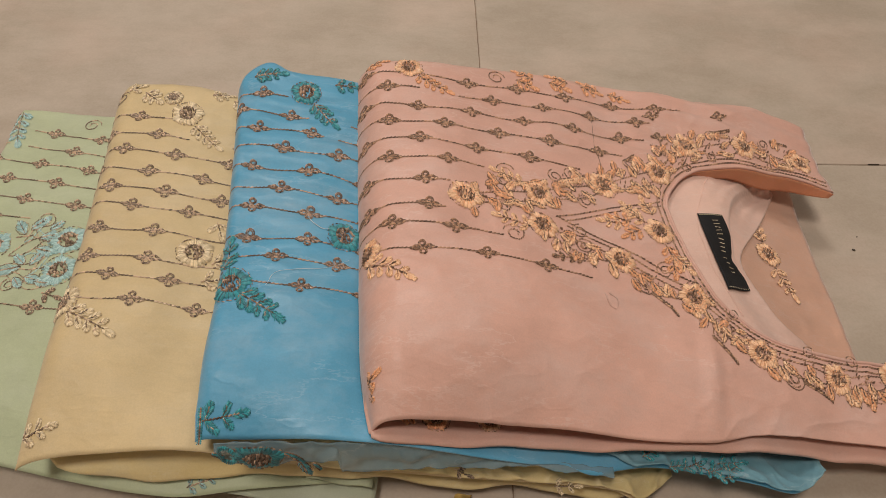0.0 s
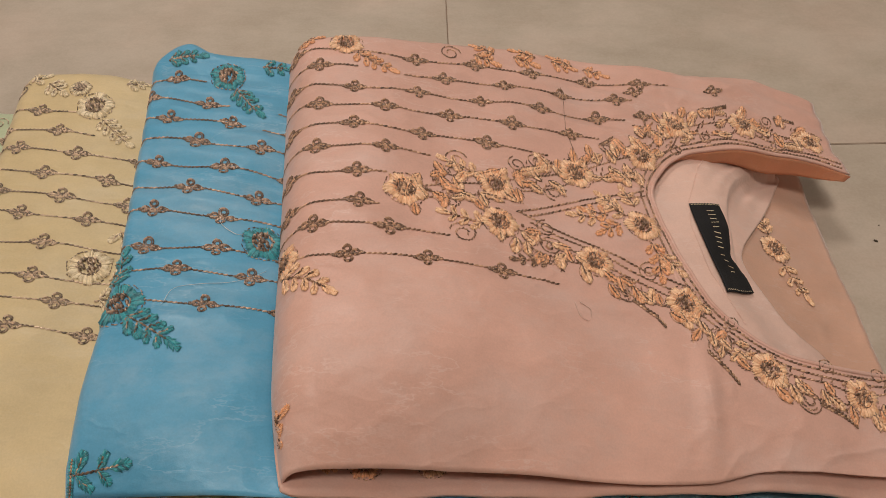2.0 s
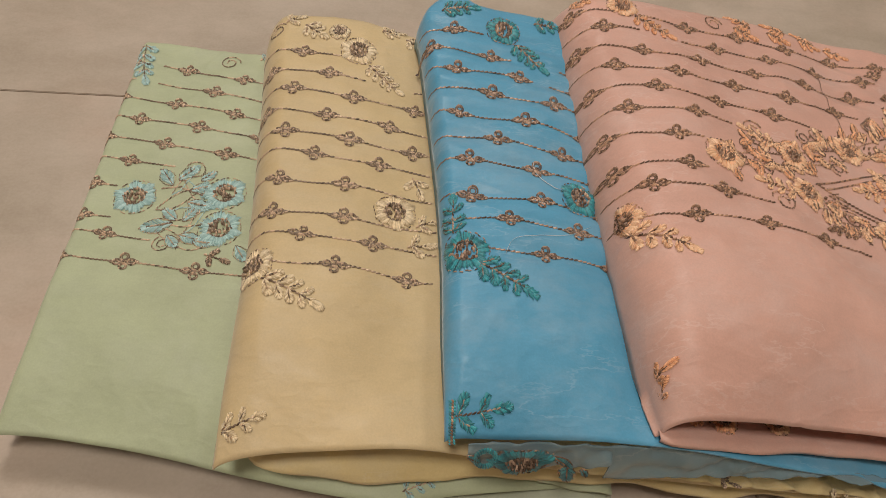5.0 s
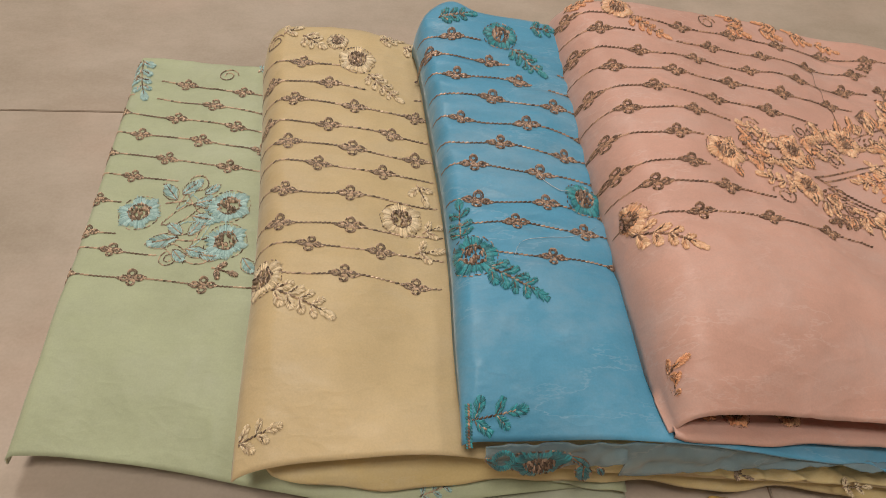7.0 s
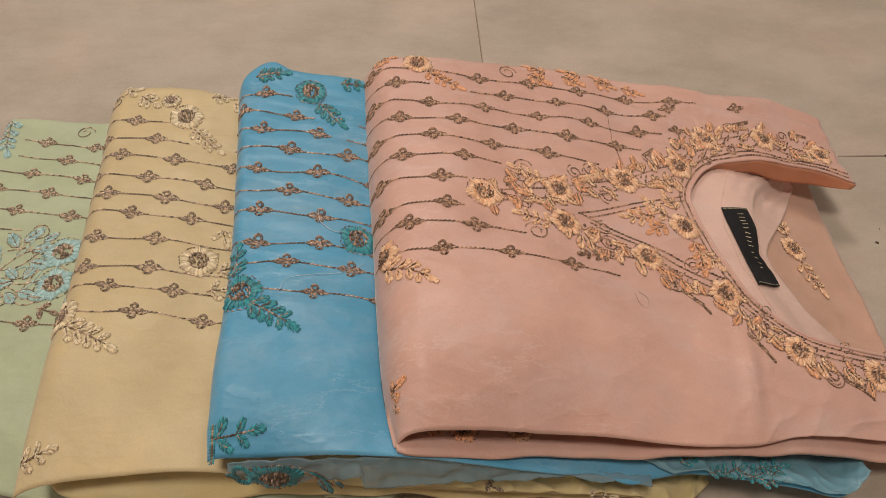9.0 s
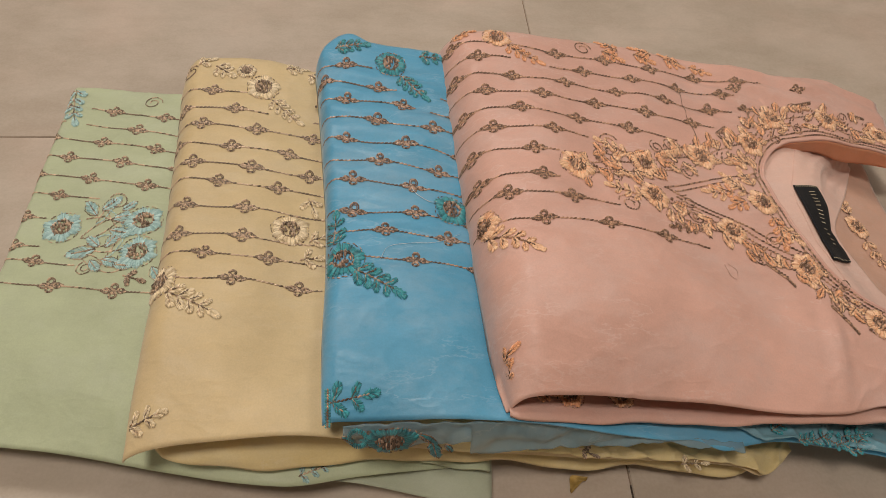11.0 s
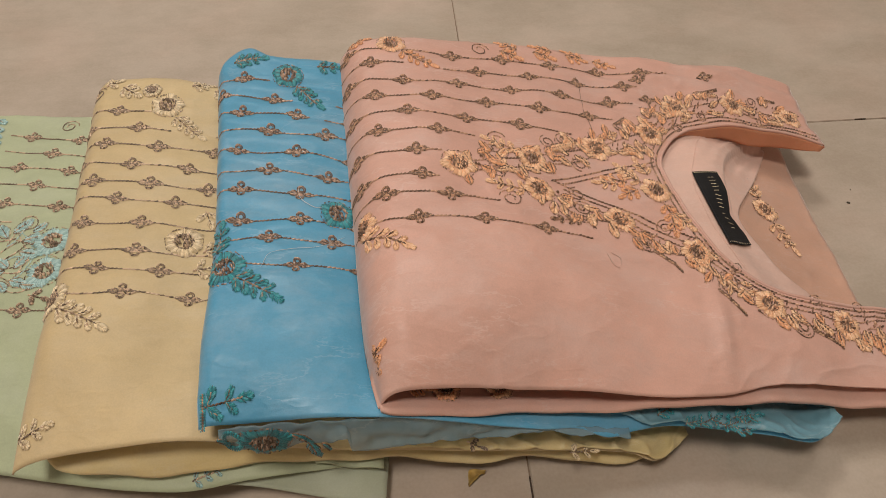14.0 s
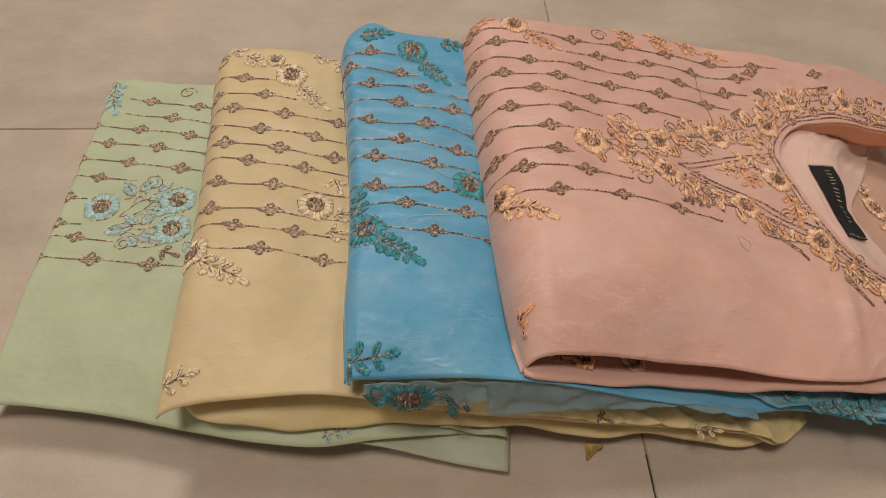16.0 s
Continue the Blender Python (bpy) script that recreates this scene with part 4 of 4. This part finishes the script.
BORDER = [(-0.0362, -0.181), (0.0196, -0.1632), (0.0765, -0.1360), (0.1278, -0.1116), (0.1618, -0.0729), (0.2188, -0.0636), (0.278, -0.0647)]
BORDER2 = [(0.0199, -0.1949), (0.0778, -0.2114), (0.131, -0.2335), (0.1750, -0.2727), (0.2340, -0.2830), (0.2857, -0.2740)]
for path in (BORDER, BORDER2):
    for x, y in path:
        flower(peach, PEACH.z, x, y, FL * R.uniform(0.86, 0.98) if (x, y) != BORDER[0] else FL, T_CREAM, T_PEACH, R)
    for (ax, ay), (bx, by) in zip(path, path[1:]):
        a = math.atan2(by - ay, bx - ax)
        n = math.hypot(bx - ax, by - ay)
        for i in range(24):
            t, off = (i + R.uniform(0.1, 0.9)) / 24, R.uniform(0.002, 0.0115) * (1 if i % 2 else -1)
            x, y = ax + (bx - ax) * t - off * math.sin(a), ay + (by - ay) * t + off * math.cos(a)
            b = a + (R.uniform(0.0, 1.9) if off > 0 else -R.uniform(0.0, 1.9)) + (math.pi if R.random() < 0.35 else 0)
            size = R.uniform(0.0085, 0.0130)
            if any(in_neck(*q) or on_slit(*q) for q in ((x, y), (x + size * 0.5 * math.cos(b), y + size * 0.5 * math.sin(b)), (x + size * math.cos(b), y + size * math.sin(b)))):
                continue
            st = Stitches(PEACH.z)
            leaf_stitches(st, x, y, b, size, size * 0.52, R, 15)
            leaf = st.done("embroidered_leaf", T_CREAM if R.random() < 0.6 else T_PEACH, peach)
            st = Stitches(PEACH.z)
            if i % 2:
                leaf_stitches(st, x, y, b, size * 0.6, size * 0.34, R, 8)
                st.done("leaf_base", T_PEACH, leaf)
                st = Stitches(PEACH.z)
            leaf_outline(st, x, y, b, size, size * 0.56)
            st.done("leaf_outline", T_GOLD, leaf)
        knots = Stitches(PEACH.z)
        for i in range(22):
            t, off, b = R.uniform(0.02, 0.98), R.gauss(0, 0.0062), R.uniform(0, math.tau)
            x, y = ax + (bx - ax) * t - off * math.sin(a), ay + (by - ay) * t + off * math.cos(a)
            if abs(off) < 0.014 and all(math.hypot(x - fx, y - fy) > 0.0115 for fx, fy in path) and not in_neck(x, y) and not on_slit(x, y):
                knots.lay(x, y, x + 0.0026 * math.cos(b), y + 0.0026 * math.sin(b), 0.0009, 0.0026)
        knots.done("gold_beading", T_GOLD, peach)
        for side in (-0.9, 0.15):
            chain(peach, PEACH.z, [(ax + (bx - ax) * t - side * (0.004 + 0.007 * math.sin(math.pi * t)) * math.sin(a), ay + (by - ay) * t + side * (0.004 + 0.007 * math.sin(math.pi * t)) * math.cos(a)) for t in steps(0.15, 0.85, 14)], 0.0010, 0.0012)
for path in (BORDER, BORDER2):
    for (ax, ay), (bx, by) in zip(path, path[1:]):
        a = math.atan2(by - ay, bx - ax)
        for side in (-1, 1):
            t = R.uniform(0.35, 0.65)
            curl(peach, PEACH.z, ax + (bx - ax) * t - side * 0.0125 * math.sin(a), ay + (by - ay) * t + side * 0.0125 * math.cos(a), R.uniform(0.005, 0.007), R.uniform(0, 6), T_GOLD, R, side)
spray(peach, PEACH.z, 0.0100, -0.1990, 2.95, 0.022, 3, T_CREAM, R, 0.8)
spray(peach, PEACH.z, 0.0080, -0.1570, 2.75, 0.020, 3, T_CREAM, R, 0.8)
spray(peach, PEACH.z, 0.0480, -0.2180, 3.3, 0.020, 3, T_GOLD, R, 0.6)
flower(peach, PEACH.z, 0.1150, -0.1770, FL * 0.95, T_CREAM, T_PEACH, R)
for x, y, a in ((0.1050, -0.1700, 2.6), (0.0930, -0.1720, 3.0), (0.1180, -0.1900, -1.2), (0.1230, -0.1980, -0.9), (0.0850, -0.1760, 3.1), (0.1000, -0.1790, -2.6), (0.1130, -0.1610, 1.9), (0.1010, -0.1660, 2.3), (0.1210, -0.1990, -1.6)):
    spray(peach, PEACH.z, x, y, a, 0.014, 2, T_PEACH if R.random() < 0.5 else T_CREAM, R, 0.8)
for x, y, r, turn, flip in ((-0.0053, -0.1470, 0.008, 0.4, 1), (-0.0025, -0.2085, 0.0085, 3.0, -1), (0.0494, -0.1350, 0.007, 1.0, 1), (0.0950, -0.2290, 0.0085, 2.0, 1), (0.1486, -0.2560, 0.008, 2.4, -1),
                            (0.1963, -0.2890, 0.0095, 2.0, 1), (0.2570, -0.2920, 0.0095, 2.2, -1), (0.0508, -0.2050, 0.008, 0.5, 1)):
    curl(peach, PEACH.z, x, y, r, turn, T_GOLD, R, flip)
flower(peach, PEACH.z, -0.0786, -0.0443, FL * 0.9, T_CREAM, T_PEACH, R)
flower(peach, on_top(PEACH, 0.008), -0.1060, -0.2300, FL * 0.85, T_CREAM, T_PEACH, R)
spray(peach, PEACH.z, -0.1040, -0.2410, -0.48, 0.030, 4, T_CREAM, R, 0.95, -0.05)
spray(peach, PEACH.z, -0.0710, -0.0540, -0.7, 0.026, 4, T_PEACH, R, 0.8, 0.2)
spray(peach, PEACH.z, -0.1150, -0.0400, 0.2, 0.014, 2, T_PEACH, R, 0.8)
spray(peach, on_top(PEACH, 0.006), -0.1045, -0.3230, 0.45, 0.009, 1, T_PEACH, R, 0.7)
spray(peach, on_top(PEACH, 0.006), -0.1020, -0.3330, 1.0, 0.008, 1, T_PEACH, R, 0.55)
for x, y, a in ((0.012, -0.0345, -0.3), (0.028, -0.0300, 2.6), (0.042, -0.0290, -0.2), (0.060, -0.0250, 2.9), (0.072, -0.0240, -0.1), (0.090, -0.0215, 2.8), (0.098, -0.0220, -0.3)):
    spray(peach, PEACH.z, x, y, a, 0.014, 2, T_PEACH, R, 0.85)
curl(peach, PEACH.z, -0.005, -0.0370, 0.008, 0.2, T_GOLD, R)
for pts in ([(0.1900, -0.0530), (0.2000, -0.0500), (0.2070, -0.0480)], [(0.2500, -0.0480), (0.2620, -0.0460), (0.2690, -0.0460)], [(0.1380, -0.0900), (0.1370, -0.0780)], [(0.0980, -0.1080), (0.1060, -0.1000), (0.1090, -0.0980)],
            [(0.0980, -0.2340), (0.1110, -0.2440), (0.1150, -0.2500)], [(0.1370, -0.2650), (0.1470, -0.2750), (0.1520, -0.2820)], [(0.2020, -0.2900), (0.2160, -0.2950), (0.2230, -0.2990)]):
    st = Stitches(PEACH.z)
    for off in (-0.0008, 0.0008):
        st.line([(x, y + off) for x, y in pts], 0.0022, 0.0014, 0.0016)
    st.done("embroidered_tendril", T_GOLD, peach)

# neck edge and its stitching
low_line, high_line = [neck_low(s) for s in steps(0, 1, 60)], [neck_high(s) for s in steps(1, 0, 60)]
NECK = high_line[:-1] + low_line


def beside(pts, d):
    out = []
    for i in range(1, len(pts) - 1):
        (ax, ay), (bx, by) = pts[i - 1], pts[i + 1]
        n = math.hypot(bx - ax, by - ay) or 1e-6
        out.append((pts[i][0] + (by - ay) / n * d, pts[i][1] - (bx - ax) / n * d))
    return out


def binding():
    bm = bmesh.new()
    rings = []
    for (x, y), (nx, ny) in zip(NECK[1:-1], beside(NECK, -1.0)):
        dx, dy = nx - x, ny - y
        z = PEACH.z(x, y)
        rings.append([bm.verts.new((x + 0.0014 * math.cos(a) * dx, y + 0.0014 * math.cos(a) * dy, z - 0.0003 + 0.0014 * math.sin(a))) for a in steps(0, math.tau * 7 / 8, 7)])
    for r, s in zip(rings, rings[1:]):
        for i in range(8):
            bm.faces.new((r[i], s[i], s[(i + 1) % 8], r[(i + 1) % 8]))
    return bm


under(part("neck_binding", binding(), M_PEACH, None, "narrow rolled peach edge"), peach)
for d in (0.0036, 0.0078):
    chain(peach, PEACH.z, beside(NECK, d), 0.0013, 0.0013)
for pts in ([(0.1240, -0.1430), (0.0787, -0.1605), (0.0324, -0.1814)], [(0.1240, -0.1475), (0.0787, -0.1650), (0.0390, -0.1835)], [(0.0324, -0.1814), (0.0746, -0.1972), (0.1082, -0.2104), (0.1350, -0.2217)], [(0.0390, -0.1880), (0.0750, -0.2020), (0.1060, -0.2150), (0.1250, -0.2240)]):
    chain(peach, PEACH.z, pts, 0.0012, 0.0012)


def collar_facing():
    """The turned-in facing that hangs under the lifted far side of the neck."""
    cols = []
    for s in steps(0.42, 1.0, 40):
        x, y = neck_high(s)
        z = PEACH.z(x, y) - 0.0012
        drop = curve(s, (0.42, 0.001), (0.6, 0.009), (0.8, 0.0145), (0.92, 0.011), (1.0, 0.003))
        cols.append([(x - 0.005 * v, y - 0.001 - 0.002 * v + 0.0008 * math.sin(30 * s) * v, z - drop * v) for v in steps(0, 1, 6)])
    return sheet(cols)


under(thicken(part("collar_facing", collar_facing(), M_FACING, None, "turned-in peach facing"), 0.0008), peach)

# inside the neck: lining, label, embroidered back
def facing_z(x, y):
    edge_x = curve(y, (-0.2, 0.1835), (-0.178, 0.1844), (-0.1665, 0.185), (-0.149, 0.1865), (-0.127, 0.1936), (-0.1065, 0.2083), (-0.0868, 0.231), (-0.0794, 0.254))
    t = min(max((edge_x - x) / 0.003 + 0.5, 0.0), 1.0)
    fade = min(max((y + 0.195) / 0.03, 0.0), 1.0)
    gather = 0.0016 * math.sin(420 * (x - edge_x)) * math.exp(-((x - edge_x) / 0.02) ** 2) * min(max((y + 0.14) / 0.04, 0.0), 1.0)
    droop = 0.0012 * math.sin(160 * x + 90 * y) * min(max((-0.19 - y) / 0.02, 0.0), 1.0)
    return back_z(x, y) + 0.0028 + gather + droop + 0.0095 * t * t * (3 - 2 * t) * fade * (0.30 + 0.70 * math.exp(-((edge_x - x) / 0.022) ** 2))


def facing():
    cols = []
    for y in steps(-0.285, -0.075, 90):
        x0 = 0.118
        x1 = curve(y, (-0.285, 0.250), (-0.262, 0.246), (-0.241, 0.237), (-0.231, 0.220), (-0.218, 0.2084), (-0.193, 0.1965), (-0.178, 0.1925), (-0.165, 0.1975), (-0.153, 0.2062), (-0.121, 0.2316), (-0.0794, 0.259))
        cols.append([(x, y, facing_z(x, y)) for x in steps(x0, x1, 70)])
    return sheet(cols[::-1])


under(thicken(part("neck_facing", facing(), M_LINING, None, "pale pink smooth lining"), 0.0008), peach)
chain(peach, facing_z, [(0.189, -0.085), (0.173, -0.108), (0.157, -0.144), (0.1535, -0.165), (0.160, -0.20), (0.175, -0.235)], 0.0008, 0.0009, "lining_seam", M_LINING)


def label_point(t, w, up):
    """A point of the bent label, t along it and w from edge to edge."""
    lx, ly = curve(t, (0.0, 0.1560), (0.27, 0.1570), (0.52, 0.1602), (0.8, 0.1652), (1.0, 0.1670)), curve(t, (0.0, -0.1467), (0.27, -0.164), (0.52, -0.180), (0.8, -0.1984), (1.0, -0.2143))
    rx, ry = curve(t, (0.0, 0.1774), (0.27, 0.1800), (0.50, 0.1790), (0.62, 0.1783), (0.75, 0.1870), (1.0, 0.1912)), curve(t, (0.0, -0.1456), (0.27, -0.1619), (0.50, -0.1775), (0.62, -0.1853), (0.75, -0.1925), (1.0, -0.2061))
    x, y = (lx + rx) / 2 + w * (rx - lx) / 2, (ly + ry) / 2 + w * (ry - ly) / 2
    return (x, y, facing_z(x, y) + up + 0.0004)


neck_label = under(thicken(part("neck_label", sheet([[label_point(t, w, 0.0012) for w in steps(-1, 1, 8)] for t in steps(0, 1, 40)][::-1]), M_LABEL, None, "black woven label with pale lettering"), 0.0006), peach)


def label_bars():
    bm = bmesh.new()
    rnd = random.Random(3)
    t = 0.12
    for k in range(13):
        if k == 9:
            t += 0.03
        h = 0.40 if k < 9 else 0.30
        lean, top = rnd.uniform(-0.012, 0.012), h * rnd.uniform(0.5, 0.8) + 0.1
        quad = [bm.verts.new(label_point(a, b, 0.0026)) for a, b in ((t, -h * 0.5 + 0.1), (t + 0.0075, -h * 0.5 + 0.1), (t + 0.0075 + lean, top), (t + lean, top))]
        bm.faces.new(quad)
        t += 0.052
    bmesh.ops.recalc_face_normals(bm, faces=bm.faces)
    return bm


bars = part("lettering_bars", label_bars(), T_IVORY, neck_label)
for t0 in (0.02, 0.98):
    edge_st = Stitches(lambda x, y: facing_z(x, y) + 0.0006)
    edge_st.line([label_point(t0, w, 0)[:2] for w in steps(-0.95, 0.95, 6)], 0.002, 0.0006, 0.0024)
    edge_st.done("label_stitching", T_IVORY, neck_label)
flower(peach, lambda x, y: back_z(x, y) + 0.0004, 0.2300, -0.1530, FL * 0.92, T_CREAM, T_PEACH, R)
spray(peach, lambda x, y: back_z(x, y) + 0.0004, 0.2290, -0.1400, 1.75, 0.030, 4, T_CREAM, R, 0.95, -0.1)
spray(peach, lambda x, y: back_z(x, y) + 0.0004, 0.2320, -0.1660, -1.25, 0.026, 3, T_CREAM, R, 0.95, 0.1)

# embroidery that shows inside the open fronts
def opening(x, y):
    return peach_lower(x) - 0.0030


flower(peach, opening, -0.0240, -0.3275, 0.0090, T_CREAM, None, R)
flower(peach, opening, -0.0580, -0.3305, 0.0095, T_PEACH, None, R)
spray(peach, opening, -0.0810, -0.3330, 0.1, 0.010, 2, T_PEACH, R, 0.6)
hanging = Wall(lambda x: -0.3542 + 0.0010 * math.sin(160 * x))
flower(blue, hanging, -0.1650, 0.0925, 0.0165, T_TEAL, None, R)
for turn in (0.0, 0.5):
    st = Stitches(hanging)
    st.ring(-0.1835, 0.0935, 0.0052 - 0.0016 * turn, 0.0115 - 0.004 * turn, 26, 0.0019, 0.0022, turn)
    st.done("embroidered_loop", T_TEAL, blue)
for x, z, a, n in ((-0.1925, 0.0965, -0.9, 0.010), (-0.1490, 0.0965, -0.9, 0.016), (-0.1410, 0.0870, -1.4, 0.021), (-0.1330, 0.0850, -1.2, 0.010)):
    st = Stitches(hanging)
    leaf_stitches(st, x, z, a, n, n * 0.42, R, 10)
    leaf = st.done("embroidered_leaf", T_TEAL, blue)
    st = Stitches(hanging)
    leaf_outline(st, x, z, a, n, n * 0.36)
    st.done("leaf_outline", T_GOLD, leaf)


# ---- floor tiles and what lies on them ----
def floor_tiles():
    size, gap = 0.8, 0.0006
    bm = bmesh.new()
    h = size / 2 - gap
    add_box(bm, -h, -h, -0.01, h, h, 0)
    bmesh.ops.bevel(bm, geom=[e for e in bm.edges if all(v.co.z > -0.001 for v in e.verts)], offset=0.0006, segments=2, affect="EDGES")
    first = part("tile", bm, TILE, bpy.data.objects["floor"], "", False)
    rnd = random.Random(5)
    for i in range(-3, 3):
        for j in range(-3, 3):
            ob = first if (i, j) == (-3, -3) else new("tile", first.data)
            ob.parent = bpy.data.objects["floor"]
            ob.location = ((i + 0.5) * size, (j + 0.5) * size, rnd.uniform(-0.0003, 0))


floor_tiles()


def scrap_leaf():
    """A curled dry shred lying on the tiles."""
    cols = []
    for u in steps(0, 1, 10):
        w = 0.0045 * math.sin(math.pi * min(0.15 + u, 1.0)) + 0.0008
        cols.append([(0.016 * (u - 0.5) + 0.002 * v, w * v + 0.003 * math.sin(4 * u), 0.0008 + 0.0035 * abs(v) * (0.4 + u) + 0.001 * math.sin(9 * u)) for v in steps(-1, 1, 6)])
    ob = thicken(part("fabric_scrap", sheet(cols[::-1]), plain_mat("dry_ochre_scrap", (0.36, 0.23, 0.06), 0.7, 0.4, 120.0)), 0.0005)
    ob.matrix_world = pose(-0.038, -0.3505, 0.0004, 0, 0, 35) @ Matrix.Scale(0.8, 4)
    return tagged(ob, "small curled ochre scrap lying on the tiled floor", "scrap")


def crumb(x, y, size, turn):
    bm = bmesh.new()
    bmesh.ops.create_icosphere(bm, subdivisions=1, radius=size)
    for v in bm.verts:
        v.co = Vector((v.co.x * 1.7, v.co.y, v.co.z * 0.6)) * (1 + 0.3 * noise.noise(v.co * 900))
    ob = part("crumb", bm, plain_mat("dark_crumb", (0.06, 0.045, 0.03), 0.8, 0.4, 300.0))
    ob.matrix_world = pose(x, y, size * 0.4, 0, 0, turn)
    return tagged(ob, "tiny dark brown crumb lying on the tiles", "crumb")


def joint_chip():
    bm = bmesh.new()
    add_box(bm, -0.0058, -0.0004, -0.0012, 0.0058, 0.0004, 0.0002)
    ob = part("joint_gap", bm, plain_mat("dark_open_joint", (0.06, 0.04, 0.028), 0.9, 0.4, 90.0), bpy.data.objects["floor"], "dark open gap in the joint", False)
    ob.location = (0.4050, 0.0008, 0)
    bm = bmesh.new()
    for a, b in ((-0.352, -0.372), (-0.3725, -0.395), (-0.396, -0.43), (-0.431, -0.47)):
        add_box(bm, -0.0008, b, -0.0012, 0.0002 + 0.0003 * math.sin(90 * a), a, 0.0002)
    part("joint_gap", bm, ob.data.materials[0], bpy.data.objects["floor"], "dark open gap in the joint", False)


scrap_leaf()
crumb(0.3385, -0.1155, 0.0012, -30)
crumb(0.3480, -0.0990, 0.0006, 50)
joint_chip()


def loose_thread(name, thing, height, pts, material, label):
    """A fine stray thread lying in loops on the cloth."""
    bm = bmesh.new()
    rings = []
    smooth_pts = [(curve(t, *[(i, q[0]) for i, q in enumerate(pts)]), curve(t, *[(i, q[1]) for i, q in enumerate(pts)])) for t in steps(0, len(pts) - 1, len(pts) * 8)]
    for x, y in smooth_pts:
        z = height(x, y) + 0.0009
        rings.append([bm.verts.new((x + 0.0002 * math.cos(a), y + 0.0002 * math.cos(a), z + 0.0002 * math.sin(a))) for a in (0, 2.1, 4.2)])
    for r, s in zip(rings, rings[1:]):
        for i in range(3):
            bm.faces.new((r[i], s[i], s[(i + 1) % 3], r[(i + 1) % 3]))
    return under(part(name, bm, material, None, label), thing)


T_STRAY = plain_mat("pale_stray_thread", (0.75, 0.78, 0.78), 0.6, 0.1, 200.0)
loose_thread("loose_thread", blue, BLUE.z, [(-0.118, -0.222), (-0.135, -0.232), (-0.152, -0.236), (-0.166, -0.240), (-0.171, -0.249)], T_STRAY, "pale stray thread")
loose_thread("loose_thread", blue, BLUE.z, [(-0.150, -0.180), (-0.147, -0.192), (-0.138, -0.199), (-0.132, -0.198)], T_STRAY, "pale stray thread")
loose_thread("loose_thread", peach, PEACH.z, [(0.060, -0.244), (0.062, -0.252), (0.067, -0.254), (0.069, -0.247), (0.063, -0.243)], M_LINING, "fine stray thread")
loose_thread("loose_thread", peach, PEACH.z, [(0.0765, -0.052), (0.0760, -0.075), (0.0740, -0.098), (0.0770, -0.118)], T_GOLD, "fine stray thread")
